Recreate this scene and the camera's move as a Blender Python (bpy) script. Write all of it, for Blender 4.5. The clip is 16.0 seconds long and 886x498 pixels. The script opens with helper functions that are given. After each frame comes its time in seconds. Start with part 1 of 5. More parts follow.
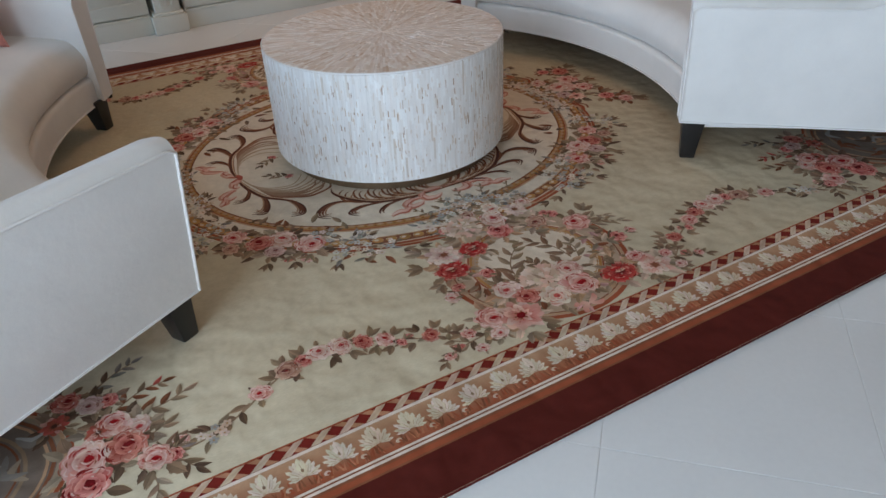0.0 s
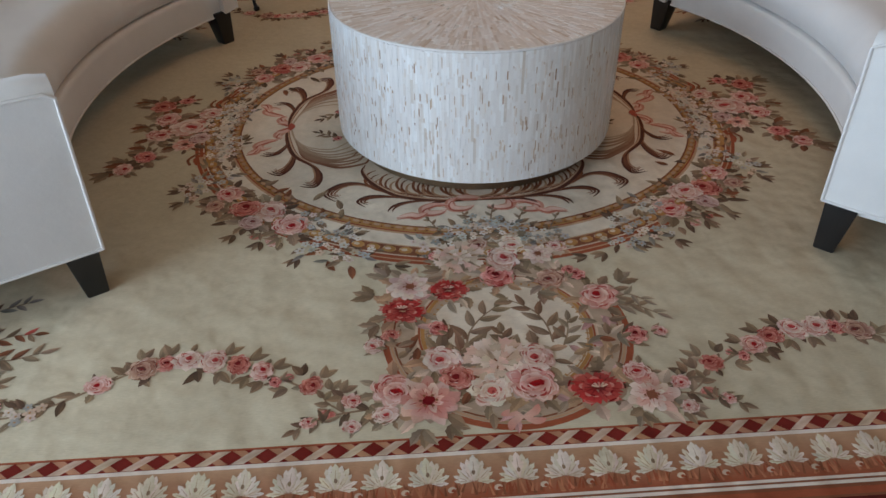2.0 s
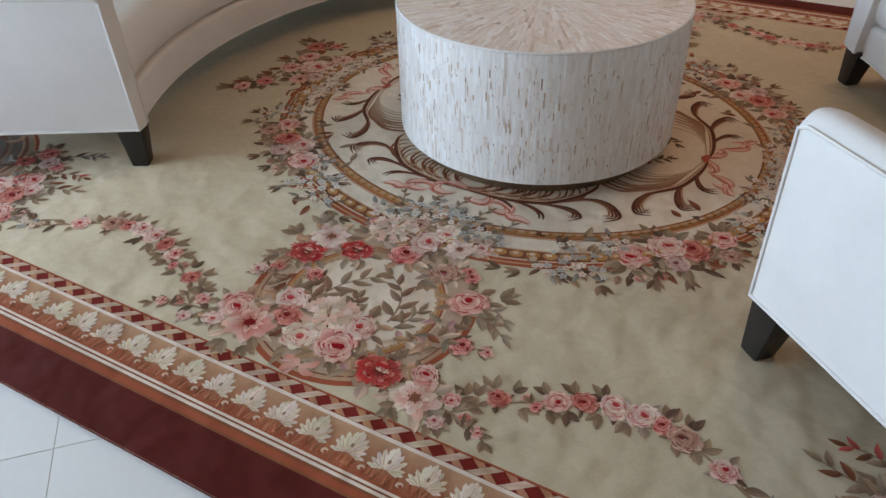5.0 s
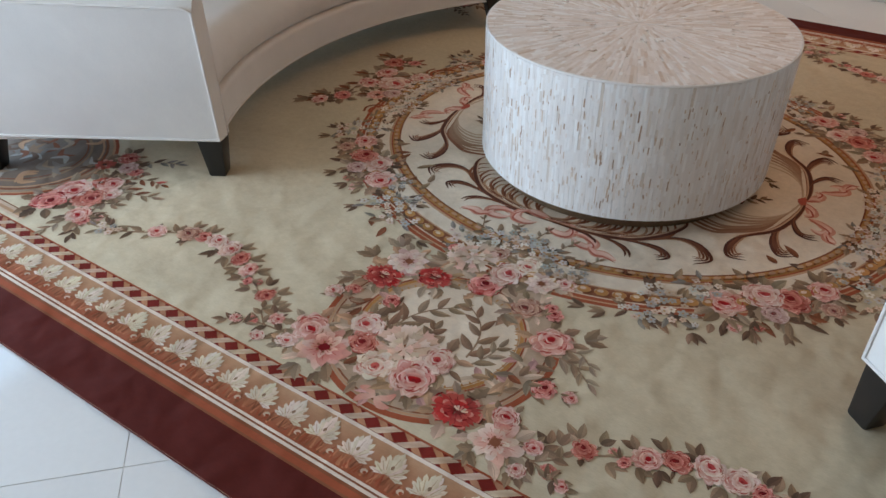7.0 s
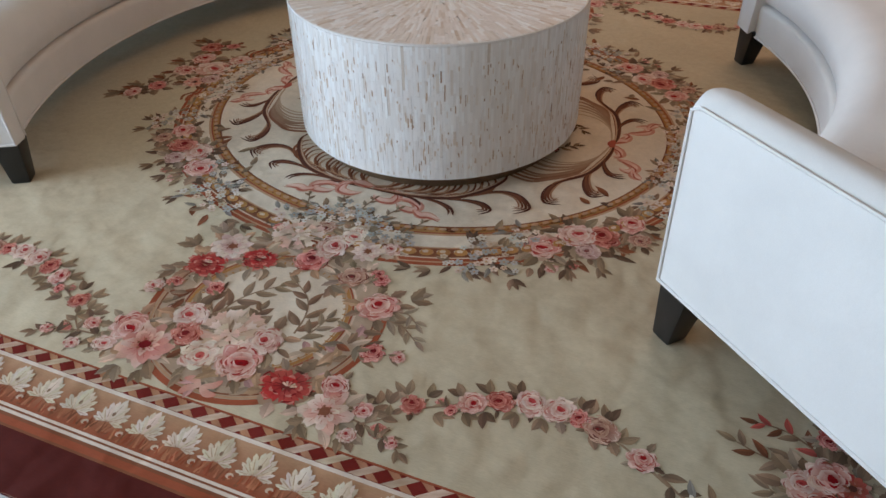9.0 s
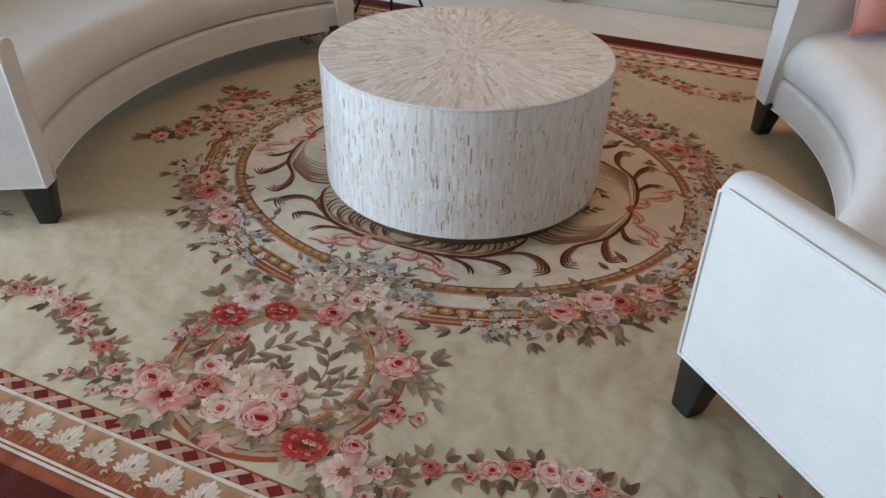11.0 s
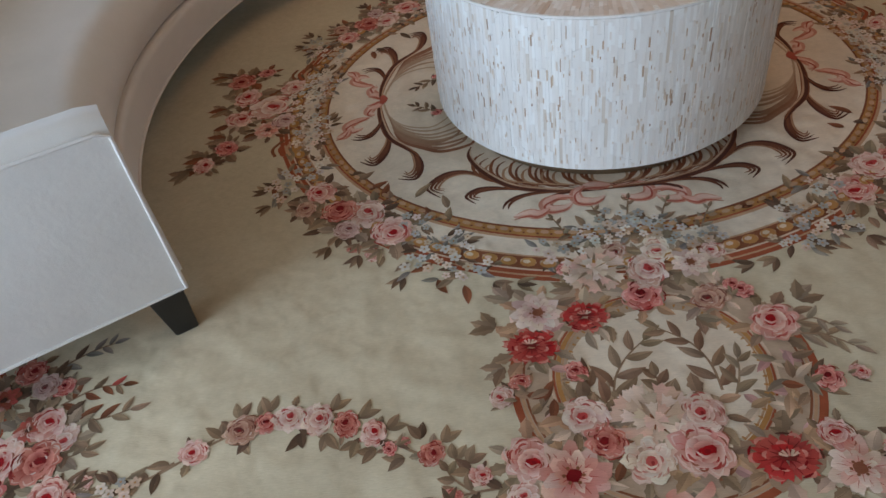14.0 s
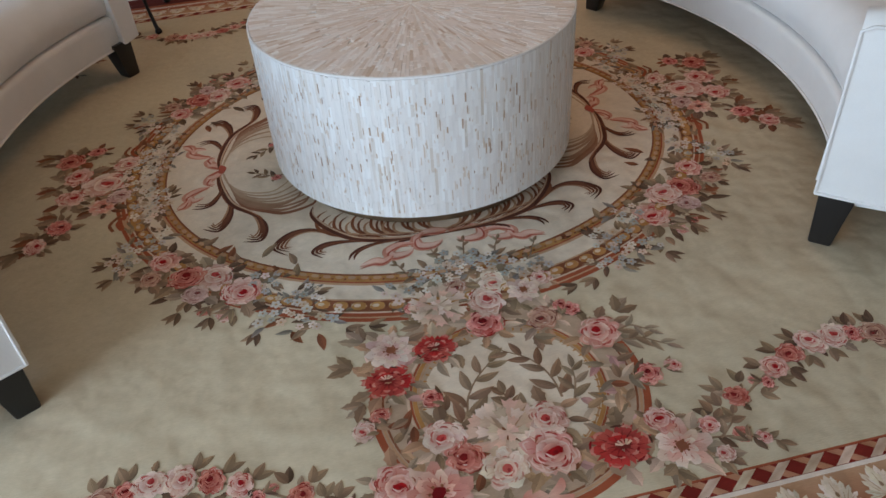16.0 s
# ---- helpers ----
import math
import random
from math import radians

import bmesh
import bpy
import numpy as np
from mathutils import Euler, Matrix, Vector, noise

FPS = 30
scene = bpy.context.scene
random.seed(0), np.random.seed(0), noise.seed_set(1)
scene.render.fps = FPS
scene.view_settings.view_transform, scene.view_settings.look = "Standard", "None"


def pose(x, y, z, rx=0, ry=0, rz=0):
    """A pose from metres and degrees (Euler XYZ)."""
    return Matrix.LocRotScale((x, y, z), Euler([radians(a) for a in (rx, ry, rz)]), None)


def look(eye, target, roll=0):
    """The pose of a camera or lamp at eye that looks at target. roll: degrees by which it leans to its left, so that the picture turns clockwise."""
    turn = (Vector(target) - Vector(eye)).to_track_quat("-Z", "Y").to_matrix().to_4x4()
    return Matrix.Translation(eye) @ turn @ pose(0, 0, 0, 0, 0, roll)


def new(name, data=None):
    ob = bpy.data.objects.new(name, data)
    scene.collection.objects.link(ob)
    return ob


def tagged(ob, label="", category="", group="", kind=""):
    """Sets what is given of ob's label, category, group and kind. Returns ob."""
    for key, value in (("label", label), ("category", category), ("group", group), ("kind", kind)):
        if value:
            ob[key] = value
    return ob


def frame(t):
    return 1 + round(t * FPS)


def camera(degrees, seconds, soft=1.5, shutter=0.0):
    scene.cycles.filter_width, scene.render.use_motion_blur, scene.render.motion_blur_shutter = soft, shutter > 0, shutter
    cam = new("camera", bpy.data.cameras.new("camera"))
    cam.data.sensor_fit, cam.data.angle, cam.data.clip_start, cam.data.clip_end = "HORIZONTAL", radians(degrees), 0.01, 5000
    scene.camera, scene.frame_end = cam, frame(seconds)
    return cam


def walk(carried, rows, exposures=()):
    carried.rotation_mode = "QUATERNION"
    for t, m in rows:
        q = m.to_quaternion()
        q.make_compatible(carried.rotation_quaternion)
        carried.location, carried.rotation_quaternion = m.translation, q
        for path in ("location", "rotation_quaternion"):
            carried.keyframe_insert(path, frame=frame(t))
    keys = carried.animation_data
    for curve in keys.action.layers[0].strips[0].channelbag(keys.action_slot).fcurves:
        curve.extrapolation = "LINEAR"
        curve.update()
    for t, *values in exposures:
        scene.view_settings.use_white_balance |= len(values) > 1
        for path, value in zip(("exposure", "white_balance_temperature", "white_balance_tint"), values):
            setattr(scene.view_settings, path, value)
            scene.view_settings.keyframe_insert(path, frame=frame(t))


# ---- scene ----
cam = camera(62.1, 16.0)
METRES, TURN = 4.6, -28.5
BASE = (-1.190, -2.754, 1.3685)
ROWS = [
    (0.0, 0.0, 0.0, 0.0, -1.59, -33.11, 2.44),
    (0.5, 0.032, 0.0409, -0.0055, 4.02, -34.77, -0.64),
    (1.0, 0.0771, 0.0755, -0.0078, 9.21, -35.76, -1.03),
    (1.5, 0.1247, 0.1071, -0.0104, 17.95, -36.47, -0.65),
    (2.0, 0.1591, 0.1541, -0.0185, 24.57, -36.98, 0.55),
    (2.5, 0.1959, 0.1987, -0.02, 29.46, -37.98, 0.52),
    (3.0, 0.2402, 0.2245, -0.0184, 35.97, -38.7, 0.0),
    (5.5, 0.3738, 0.3085, -0.0135, 62.72, -36.73, 0.65),
    (6.0, 0.3715, 0.3045, -0.0127, 66.85, -36.48, 0.01),
    (6.5, 0.357, 0.2997, -0.0122, 65.88, -35.98, -0.09),
    (7.0, 0.3382, 0.2946, -0.0155, 62.08, -36.29, 0.24),
    (7.5, 0.3315, 0.3002, -0.0213, 54.49, -37.43, 0.24),
    (8.0, 0.3415, 0.3074, -0.0219, 48.58, -38.65, 1.04),
    (10.5, 0.3741, 0.3311, -0.0114, 54.17, -35.23, -0.42),
    (11.0, 0.3539, 0.3142, -0.008, 52.15, -34.66, -1.25),
    (11.5, 0.332, 0.2976, -0.0099, 49.47, -34.5, -0.97),
    (12.0, 0.2985, 0.2983, -0.0142, 48.14, -36.23, -0.56),
    (12.5, 0.2495, 0.2955, -0.0167, 46.63, -39.15, 1.16),
    (13.0, 0.1994, 0.2715, -0.0179, 40.34, -41.97, 1.46),
    (13.5, 0.1562, 0.2465, -0.0211, 32.37, -43.73, 4.02),
    (14.0, 0.1028, 0.2305, -0.0168, 28.3, -44.09, 6.99),
    (14.5, 0.08, 0.2161, -0.0166, 22.47, -43.12, 8.03),
    (15.0, 0.0753, 0.2001, -0.0195, 14.85, -42.26, 6.75),
    (15.5, 0.0867, 0.1986, -0.0158, 12.87, -41.13, 4.34),
    (16.0, 0.1147, 0.2048, -0.0145, 15.8, -39.18, 3.33),
]
EXPOSURES = [(0.0, -0.03, 6180, 11), (1.0, -0.06, 6180, 11), (2.5, 0.06, 6180, 11), (3.0, 0.2, 6180, 11), (5.5, 0.31, 6180, 11), (7.5, 0.29, 6180, 11), (10.5, 0.35, 6180, 11), (12.0, 0.27, 6180, 11), (13.0, 0.14, 6180, 11), (14.5, -0.01, 6180, 11), (16.0, 0.12, 6180, 11)]
walk(cam, [(t, pose(*BASE, 0, 0, TURN) @ pose(METRES * x, METRES * y, METRES * z, 90 + pitch, roll, yaw)) for t, x, y, z, yaw, pitch, roll in ROWS], EXPOSURES)

# ---------------------------------------------------------------- light
world = bpy.data.worlds.new("daylight")
scene.world = world
world.use_nodes = True
wn = world.node_tree
sky = wn.nodes.new("ShaderNodeTexSky")
sky.sky_type = "NISHITA"
sky.sun_disc = False
sky.sun_elevation, sky.sun_rotation = radians(42), radians(250)
wn.links.new(sky.outputs[0], wn.nodes["Background"].inputs[0])
wn.nodes["Background"].inputs[1].default_value = 0.12


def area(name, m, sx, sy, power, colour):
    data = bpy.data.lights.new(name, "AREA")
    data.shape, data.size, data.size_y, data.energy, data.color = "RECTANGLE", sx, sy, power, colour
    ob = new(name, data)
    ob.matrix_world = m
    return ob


area("window_light_west", look((-4.05, 0.15, 1.36), (0, 0.15, 1.1)), 3.5, 2.6, 84, (0.44, 0.72, 1.0))
area("window_light_southwest", look((-4.05, -3.5, 1.36), (0, -3.2, 1.0)), 2.3, 2.6, 208, (0.62, 0.81, 1.0))
area("window_light_south", look((-2.7, -5.05, 1.4), (-2.2, 0, 0.9)), 2.5, 2.4, 22, (0.70, 0.85, 1.0))
# Added warm light overhead, source unseen, no fixture built; warms sofas and carpet.
area("unseen_warm_light", look((0.8, 1.75, 2.93), (0.8, 1.7, 0)), 1.4, 1.4, 18, (1.0, 0.58, 0.30))

# ---------------------------------------------------------------- materials


def srgb(r, g, b):
    return tuple(((c / 255 + 0.055) / 1.055) ** 2.4 if c > 10 else c / 3294 for c in (r, g, b))


def node(nt, kind, **inputs):
    n = nt.nodes.new(kind)
    for key, value in inputs.items():
        n.inputs[key.replace("_", " ")].default_value = value
    return n


def material(name, colour, rough=0.6, metal=0.0, spread=0.12, scale=6.0, fine=220.0, bump=0.15, depth=0.001, sheen=0.0, stretch=(1, 1, 1), fold=0.0):
    """Base colour varied at two scales, with fine relief; fold: depth of soft creases."""
    m = bpy.data.materials.new(name)
    m.use_nodes = True
    nt = m.node_tree
    p = nt.nodes["Principled BSDF"]
    p.inputs["Metallic"].default_value = metal
    p.inputs["Sheen Weight"].default_value = sheen
    co = nt.nodes.new("ShaderNodeTexCoord")
    mp = nt.nodes.new("ShaderNodeMapping")
    mp.inputs["Scale"].default_value = stretch
    nt.links.new(co.outputs["Object"], mp.inputs["Vector"])
    big = node(nt, "ShaderNodeTexNoise", Scale=scale, Detail=5.0, Roughness=0.6)
    small = node(nt, "ShaderNodeTexNoise", Scale=fine, Detail=3.0)
    for n in (big, small):
        nt.links.new(mp.outputs[0], n.inputs["Vector"])
    mix = nt.nodes.new("ShaderNodeMath")
    mix.operation = "MULTIPLY_ADD"
    nt.links.new(small.outputs[0], mix.inputs[0])
    mix.inputs[1].default_value = 0.4
    nt.links.new(big.outputs[0], mix.inputs[2])
    rng = node(nt, "ShaderNodeMapRange")
    rng.inputs["From Min"].default_value, rng.inputs["From Max"].default_value = 0.4, 1.0
    rng.inputs["To Min"].default_value, rng.inputs["To Max"].default_value = 1 - spread, 1 + spread
    nt.links.new(mix.outputs[0], rng.inputs["Value"])
    col = nt.nodes.new("ShaderNodeVectorMath")
    col.operation = "SCALE"
    col.inputs[0].default_value = colour
    nt.links.new(rng.outputs[0], col.inputs["Scale"])
    nt.links.new(col.outputs[0], p.inputs["Base Color"])
    rr = node(nt, "ShaderNodeMapRange")
    rr.inputs["To Min"].default_value, rr.inputs["To Max"].default_value = max(0.02, rough * 0.85), min(1, rough * 1.15)
    nt.links.new(big.outputs[0], rr.inputs["Value"])
    nt.links.new(rr.outputs[0], p.inputs["Roughness"])
    b = node(nt, "ShaderNodeBump", Strength=bump, Distance=depth)
    nt.links.new(small.outputs[0], b.inputs["Height"])
    if fold:
        soft = node(nt, "ShaderNodeBump", Strength=0.6, Distance=fold)
        nt.links.new(big.outputs[0], soft.inputs["Height"])
        nt.links.new(soft.outputs[0], b.inputs["Normal"])
    nt.links.new(b.outputs[0], p.inputs["Normal"])
    return m


def shell_material(name, source, tones, rough, squeeze=1.0, lo=0.86, hi=1.17):
    """Slips of shell and pale wood, each with a tone of its own."""
    m = bpy.data.materials.new(name)
    m.use_nodes = True
    nt = m.node_tree
    p = nt.nodes["Principled BSDF"]
    if source == "object":
        r = nt.nodes.new("ShaderNodeObjectInfo").outputs["Random"]
    else:
        r = nt.nodes.new("ShaderNodeNewGeometry").outputs["Random Per Island"]
    ramp = nt.nodes.new("ShaderNodeValToRGB")
    ramp.color_ramp.interpolation = "LINEAR"
    e = ramp.color_ramp.elements
    for i, (pos, c) in enumerate(tones):
        el = e[i] if i < 2 else e.new(pos)
        el.position, el.color = pos, (*srgb(*c), 1)
    nt.links.new(r, ramp.inputs[0])
    co = nt.nodes.new("ShaderNodeTexCoord")
    n1 = node(nt, "ShaderNodeTexNoise", Scale=34.0, Detail=4.0, Roughness=0.7)
    mp = nt.nodes.new("ShaderNodeMapping")
    mp.inputs["Scale"].default_value = (2.6, 2.6, squeeze)
    nt.links.new(co.outputs["Object"], mp.inputs["Vector"])
    nt.links.new(mp.outputs[0], n1.inputs["Vector"])
    rng = node(nt, "ShaderNodeMapRange")
    rng.inputs["To Min"].default_value, rng.inputs["To Max"].default_value = lo, hi
    nt.links.new(n1.outputs[0], rng.inputs["Value"])
    col = nt.nodes.new("ShaderNodeVectorMath")
    col.operation = "SCALE"
    nt.links.new(ramp.outputs[0], col.inputs[0])
    nt.links.new(rng.outputs[0], col.inputs["Scale"])
    nt.links.new(col.outputs[0], p.inputs["Base Color"])
    p.inputs["Roughness"].default_value = rough
    b = node(nt, "ShaderNodeBump", Strength=0.25, Distance=0.001)
    nt.links.new(n1.outputs[0], b.inputs["Height"])
    nt.links.new(b.outputs[0], p.inputs["Normal"])
    return m


def rug_material():
    """Dyed wool: the dye of each shape, woven ribs, worn patches and the ripples of a thick carpet."""
    m = bpy.data.materials.new("dyed_wool")
    m.use_nodes = True
    nt = m.node_tree
    p = nt.nodes["Principled BSDF"]
    dye = nt.nodes.new("ShaderNodeAttribute")
    dye.attribute_name = "dye"
    co = nt.nodes.new("ShaderNodeTexCoord")
    big = node(nt, "ShaderNodeTexNoise", Scale=2.6, Detail=4.0, Roughness=0.55)
    mid = node(nt, "ShaderNodeTexNoise", Scale=42.0, Detail=4.0, Roughness=0.7)
    ripple = node(nt, "ShaderNodeTexNoise", Scale=11.0, Detail=1.5, Roughness=0.45, Distortion=0.15)
    mp = nt.nodes.new("ShaderNodeMapping")
    mp.inputs["Scale"].default_value = (60, 420, 1)
    nt.links.new(co.outputs["Object"], mp.inputs["Vector"])
    rib = node(nt, "ShaderNodeTexNoise", Scale=1.0, Detail=2.0)
    nt.links.new(mp.outputs[0], rib.inputs["Vector"])
    for n in (big, mid, ripple):
        nt.links.new(co.outputs["Object"], n.inputs["Vector"])
    total = None
    for n, lo, hi in ((big, 0.90, 1.10), (mid, 0.92, 1.08), (rib, 0.93, 1.07)):
        rng = node(nt, "ShaderNodeMapRange")
        rng.inputs["From Min"].default_value, rng.inputs["From Max"].default_value = 0.25, 0.75
        rng.inputs["To Min"].default_value, rng.inputs["To Max"].default_value = lo, hi
        nt.links.new(n.outputs[0], rng.inputs["Value"])
        if total is None:
            total = rng.outputs[0]
        else:
            mul = nt.nodes.new("ShaderNodeMath")
            mul.operation = "MULTIPLY"
            nt.links.new(total, mul.inputs[0])
            nt.links.new(rng.outputs[0], mul.inputs[1])
            total = mul.outputs[0]
    col = nt.nodes.new("ShaderNodeVectorMath")
    col.operation = "SCALE"
    nt.links.new(dye.outputs["Color"], col.inputs[0])
    nt.links.new(total, col.inputs["Scale"])
    nt.links.new(col.outputs[0], p.inputs["Base Color"])
    p.inputs["Roughness"].default_value = 0.9
    p.inputs["Specular IOR Level"].default_value = 0.18
    b1 = node(nt, "ShaderNodeBump", Strength=0.6, Distance=0.022)
    nt.links.new(ripple.outputs[0], b1.inputs["Height"])
    b2 = node(nt, "ShaderNodeBump", Strength=0.3, Distance=0.0012)
    nt.links.new(rib.outputs[0], b2.inputs["Height"])
    nt.links.new(b1.outputs[0], b2.inputs["Normal"])
    nt.links.new(b2.outputs[0], p.inputs["Normal"])
    return m


def marble_material():
    m = material("polished_marble", (0.74, 0.735, 0.72), 0.09, 0, 0.05, 1.6, 60, 0.02, 0.0005)
    return m


WOOL = rug_material()
MARBLE = marble_material()
GROUT = material("floor_grout", (0.64, 0.63, 0.61), 0.8)
LINEN = material("cream_velvet", (0.73, 0.695, 0.655), 0.85, 0, 0.07, 5.0, 420, 0.25, 0.0006, 0.25, fold=0.007)
PIPING = material("cream_piping", (0.74, 0.70, 0.66), 0.85, 0, 0.06, 9.0, 500, 0.2, 0.0005, 0.2)
BLACK_WOOD = material("black_stained_wood", (0.012, 0.011, 0.011), 0.35, 0, 0.3, 12, 160, 0.15, 0.0006, 0, (1, 1, 0.15))
IRON = material("black_wrought_iron", (0.015, 0.014, 0.014), 0.45, 0.6, 0.3, 30, 200, 0.4, 0.001)
BRASS = material("aged_brass", (0.24, 0.165, 0.10), 0.42, 0.85, 0.25, 14, 160, 0.2, 0.0005)
CABINET = material("cream_cabinet_paint", (0.66, 0.645, 0.57), 0.38, 0, 0.05, 3, 120, 0.06, 0.0005)
WALL = material("warm_wall_paint", (0.38, 0.265, 0.18), 0.85, 0, 0.05, 2, 180, 0.1, 0.0005)
CEILING = material("ceiling_paint", (0.50, 0.38, 0.27), 0.9, 0, 0.03, 2, 180, 0.08, 0.0005)
FRAME = material("white_window_paint", (0.78, 0.78, 0.77), 0.4, 0, 0.03, 4, 160, 0.05, 0.0005)
PINK = material("coral_pink_satin", (0.62, 0.24, 0.19), 0.5, 0, 0.12, 9, 320, 0.2, 0.0006, 0.4)
TONES = ((0.0, (212, 200, 186)), (0.02, (221, 213, 203)), (0.08, (227, 221, 214)), (0.25, (230, 226, 221)), (0.6, (231, 227, 222)), (1.0, (238, 237, 234)))
FLECKS = ((0.0, (158, 130, 108)), (0.10, (180, 153, 130)), (0.35, (200, 178, 154)), (0.7, (214, 200, 184)), (1.0, (224, 216, 208)))
SHELL_PIECE = shell_material("shell_slip", "object", TONES, 0.27, 12.0)
SHELL = shell_material("shell_slips", "island", TONES, 0.27, 0.25)
# slip tones, lightened and warmed a little to imitate the ceiling's reflection
SHELL_TOP = shell_material("shell_sunburst", "island", ((0.0, (202, 178, 158)), (0.06, (219, 201, 185)), (0.25, (224, 210, 197)), (0.55, (230, 218, 208)), (0.8, (235, 226, 218)), (1.0, (241, 236, 230))), 0.2, 1.0, 0.96, 1.15)
FLECK = shell_material("brown_fleck", "island", FLECKS, 0.32, 0.25)

# ---------------------------------------------------------------- mesh helpers


def part(name, bm, mat, parent=None, label="", smooth=True, angle=35):
    me = bpy.data.meshes.new(name)
    bmesh.ops.recalc_face_normals(bm, faces=bm.faces)
    bm.to_mesh(me)
    bm.free()
    me.materials.append(mat)
    if smooth:
        me.polygons.foreach_set("use_smooth", [True] * len(me.polygons))
        me.set_sharp_from_angle(angle=radians(angle))
    ob = new(name, me)
    ob.parent = parent
    if label:
        ob["label"] = label
    return ob


def empty(name, m, label, category, group="", kind=""):
    ob = new(name)
    ob.empty_display_size = 0.1
    ob.matrix_world = m
    return tagged(ob, label, category, group, kind)


def box(x0, x1, y0, y1, z0, z1, bevel=0.0, seg=2, bm=None):
    own = bmesh.new()
    bmesh.ops.create_cube(own, size=1)
    bmesh.ops.scale(own, vec=(x1 - x0, y1 - y0, z1 - z0), verts=own.verts)
    bmesh.ops.translate(own, vec=((x0 + x1) / 2, (y0 + y1) / 2, (z0 + z1) / 2), verts=own.verts)
    if bevel:
        bmesh.ops.bevel(own, geom=own.edges[:], offset=bevel, segments=seg, profile=0.5, affect="EDGES")
    if bm is None:
        return own
    tmp = bpy.data.meshes.new("tmp")
    own.to_mesh(tmp)
    own.free()
    bm.from_mesh(tmp)
    bpy.data.meshes.remove(tmp)
    return bm


def ring_mesh(loops, closed_profile=True, caps=True):
    """Skins a row of equal closed loops of points."""
    bm = bmesh.new()
    rows = [[bm.verts.new(p) for p in loop] for loop in loops]
    n = len(rows[0])
    for a, b in zip(rows, rows[1:]):
        for i in range(n if closed_profile else n - 1):
            j = (i + 1) % n
            bm.faces.new((a[i], a[j], b[j], b[i]))
    if caps:
        bm.faces.new(rows[0])
        bm.faces.new(rows[-1])
    return bm


def tube(points, radius, seg=8):
    """A round cord through points; radius may be a list."""
    pts = [Vector(p) for p in points]
    rad = radius if isinstance(radius, (list, tuple)) else [radius] * len(pts)
    loops, side = [], None
    for i, p in enumerate(pts):
        d = (pts[min(i + 1, len(pts) - 1)] - pts[max(i - 1, 0)]).normalized()
        if side is None:
            side = d.orthogonal().normalized()
        side = (side - d * side.dot(d)).normalized()
        up = d.cross(side)
        loops.append([p + rad[i] * (math.cos(a) * side + math.sin(a) * up) for a in (2 * math.pi * k / seg for k in range(seg))])
    return ring_mesh(loops)


def lathe(profile, seg=96, caps=True):
    loops = []
    for r, z in profile:
        loops.append([(r * math.cos(2 * math.pi * k / seg), r * math.sin(2 * math.pi * k / seg), z) for k in range(seg)])
    return ring_mesh(loops, caps=caps)


def rounded(corners, seg=5):
    """A closed outline with rounded corners from (x, y, radius) corners."""
    out, n = [], len(corners)
    for i, (x, y, r) in enumerate(corners):
        p = Vector((x, y))
        a = (Vector(corners[i - 1][:2]) - p)
        b = (Vector(corners[(i + 1) % n][:2]) - p)
        r = min(r, a.length * 0.49, b.length * 0.49)
        if r <= 0:
            out.append((x, y))
            continue
        s, e = p + a.normalized() * r, p + b.normalized() * r
        for k in range(seg + 1):
            t = k / seg
            q = s * (1 - t) ** 2 + p * 2 * t * (1 - t) + e * t ** 2
            out.append((q.x, q.y))
    return out
# ---------------------------------------------------------------- structure
X0, X1, Y0, Y1, TOP, LOW = -4.0, 4.2, -5.0, 2.86, 2.95, -0.012


def wall(name, bm, label, mat=WALL):
    return tagged(part(name, bm, mat, smooth=False), label, "wall", kind="structure")


wall("wall_north", box(X0 - 0.2, X1 + 0.2, Y1, Y1 + 0.2, -0.1, TOP), "warm beige painted wall behind the cream cabinets")
wall("wall_east", box(X1, X1 + 0.2, Y0, Y1, -0.1, TOP), "warm beige painted plain wall")
bm = box(X0 - 0.2, X0, Y0, -4.7, -0.1, TOP)
box(X0 - 0.2, X0, -2.3, -1.7, -0.1, TOP, bm=bm)
box(X0 - 0.2, X0, -4.7, -2.3, -0.1, 0.0, bm=bm)
box(X0 - 0.2, X0, -4.7, -2.3, 2.7, TOP, bm=bm)
box(X0 - 0.2, X0, 2.0, Y1, -0.1, TOP, bm=bm)
box(X0 - 0.2, X0, -1.7, 2.0, -0.1, 0.0, bm=bm)
box(X0 - 0.2, X0, -1.7, 2.0, 2.7, TOP, bm=bm)
wall("wall_west", bm, "warm beige painted wall with a wide window")
bm = box(X0 - 0.2, -3.95, Y0 - 0.2, Y0, -0.1, TOP)
box(-1.4, X1 + 0.2, Y0 - 0.2, Y0, -0.1, TOP, bm=bm)
box(-3.95, -1.4, Y0 - 0.2, Y0, -0.1, 0.12, bm=bm)
box(-3.95, -1.4, Y0 - 0.2, Y0, 2.75, TOP, bm=bm)
wall("wall_south", bm, "warm beige painted wall with a wide window")
tagged(part("ceiling", box(X0 - 0.2, X1 + 0.2, Y0 - 0.2, Y1 + 0.2, TOP, TOP + 0.2), CEILING, smooth=False), "plain off-white painted ceiling", "ceiling", kind="structure")


def window(name, m, width, height, bays):
    ob = empty(name, m, "white framed floor-to-ceiling window letting in daylight", "window", kind="structure")
    bm = box(0, width, -0.04, 0.04, 0, 0.06)
    box(0, width, -0.04, 0.04, height - 0.06, height, bm=bm)
    part("window_frame", bm, FRAME, ob, smooth=False)
    for i in range(bays + 1):
        x = i * (width - 0.06) / bays
        part("mullion", box(x, x + 0.06, -0.037, 0.037, 0.06, height - 0.06), FRAME, ob, smooth=False)
    return ob


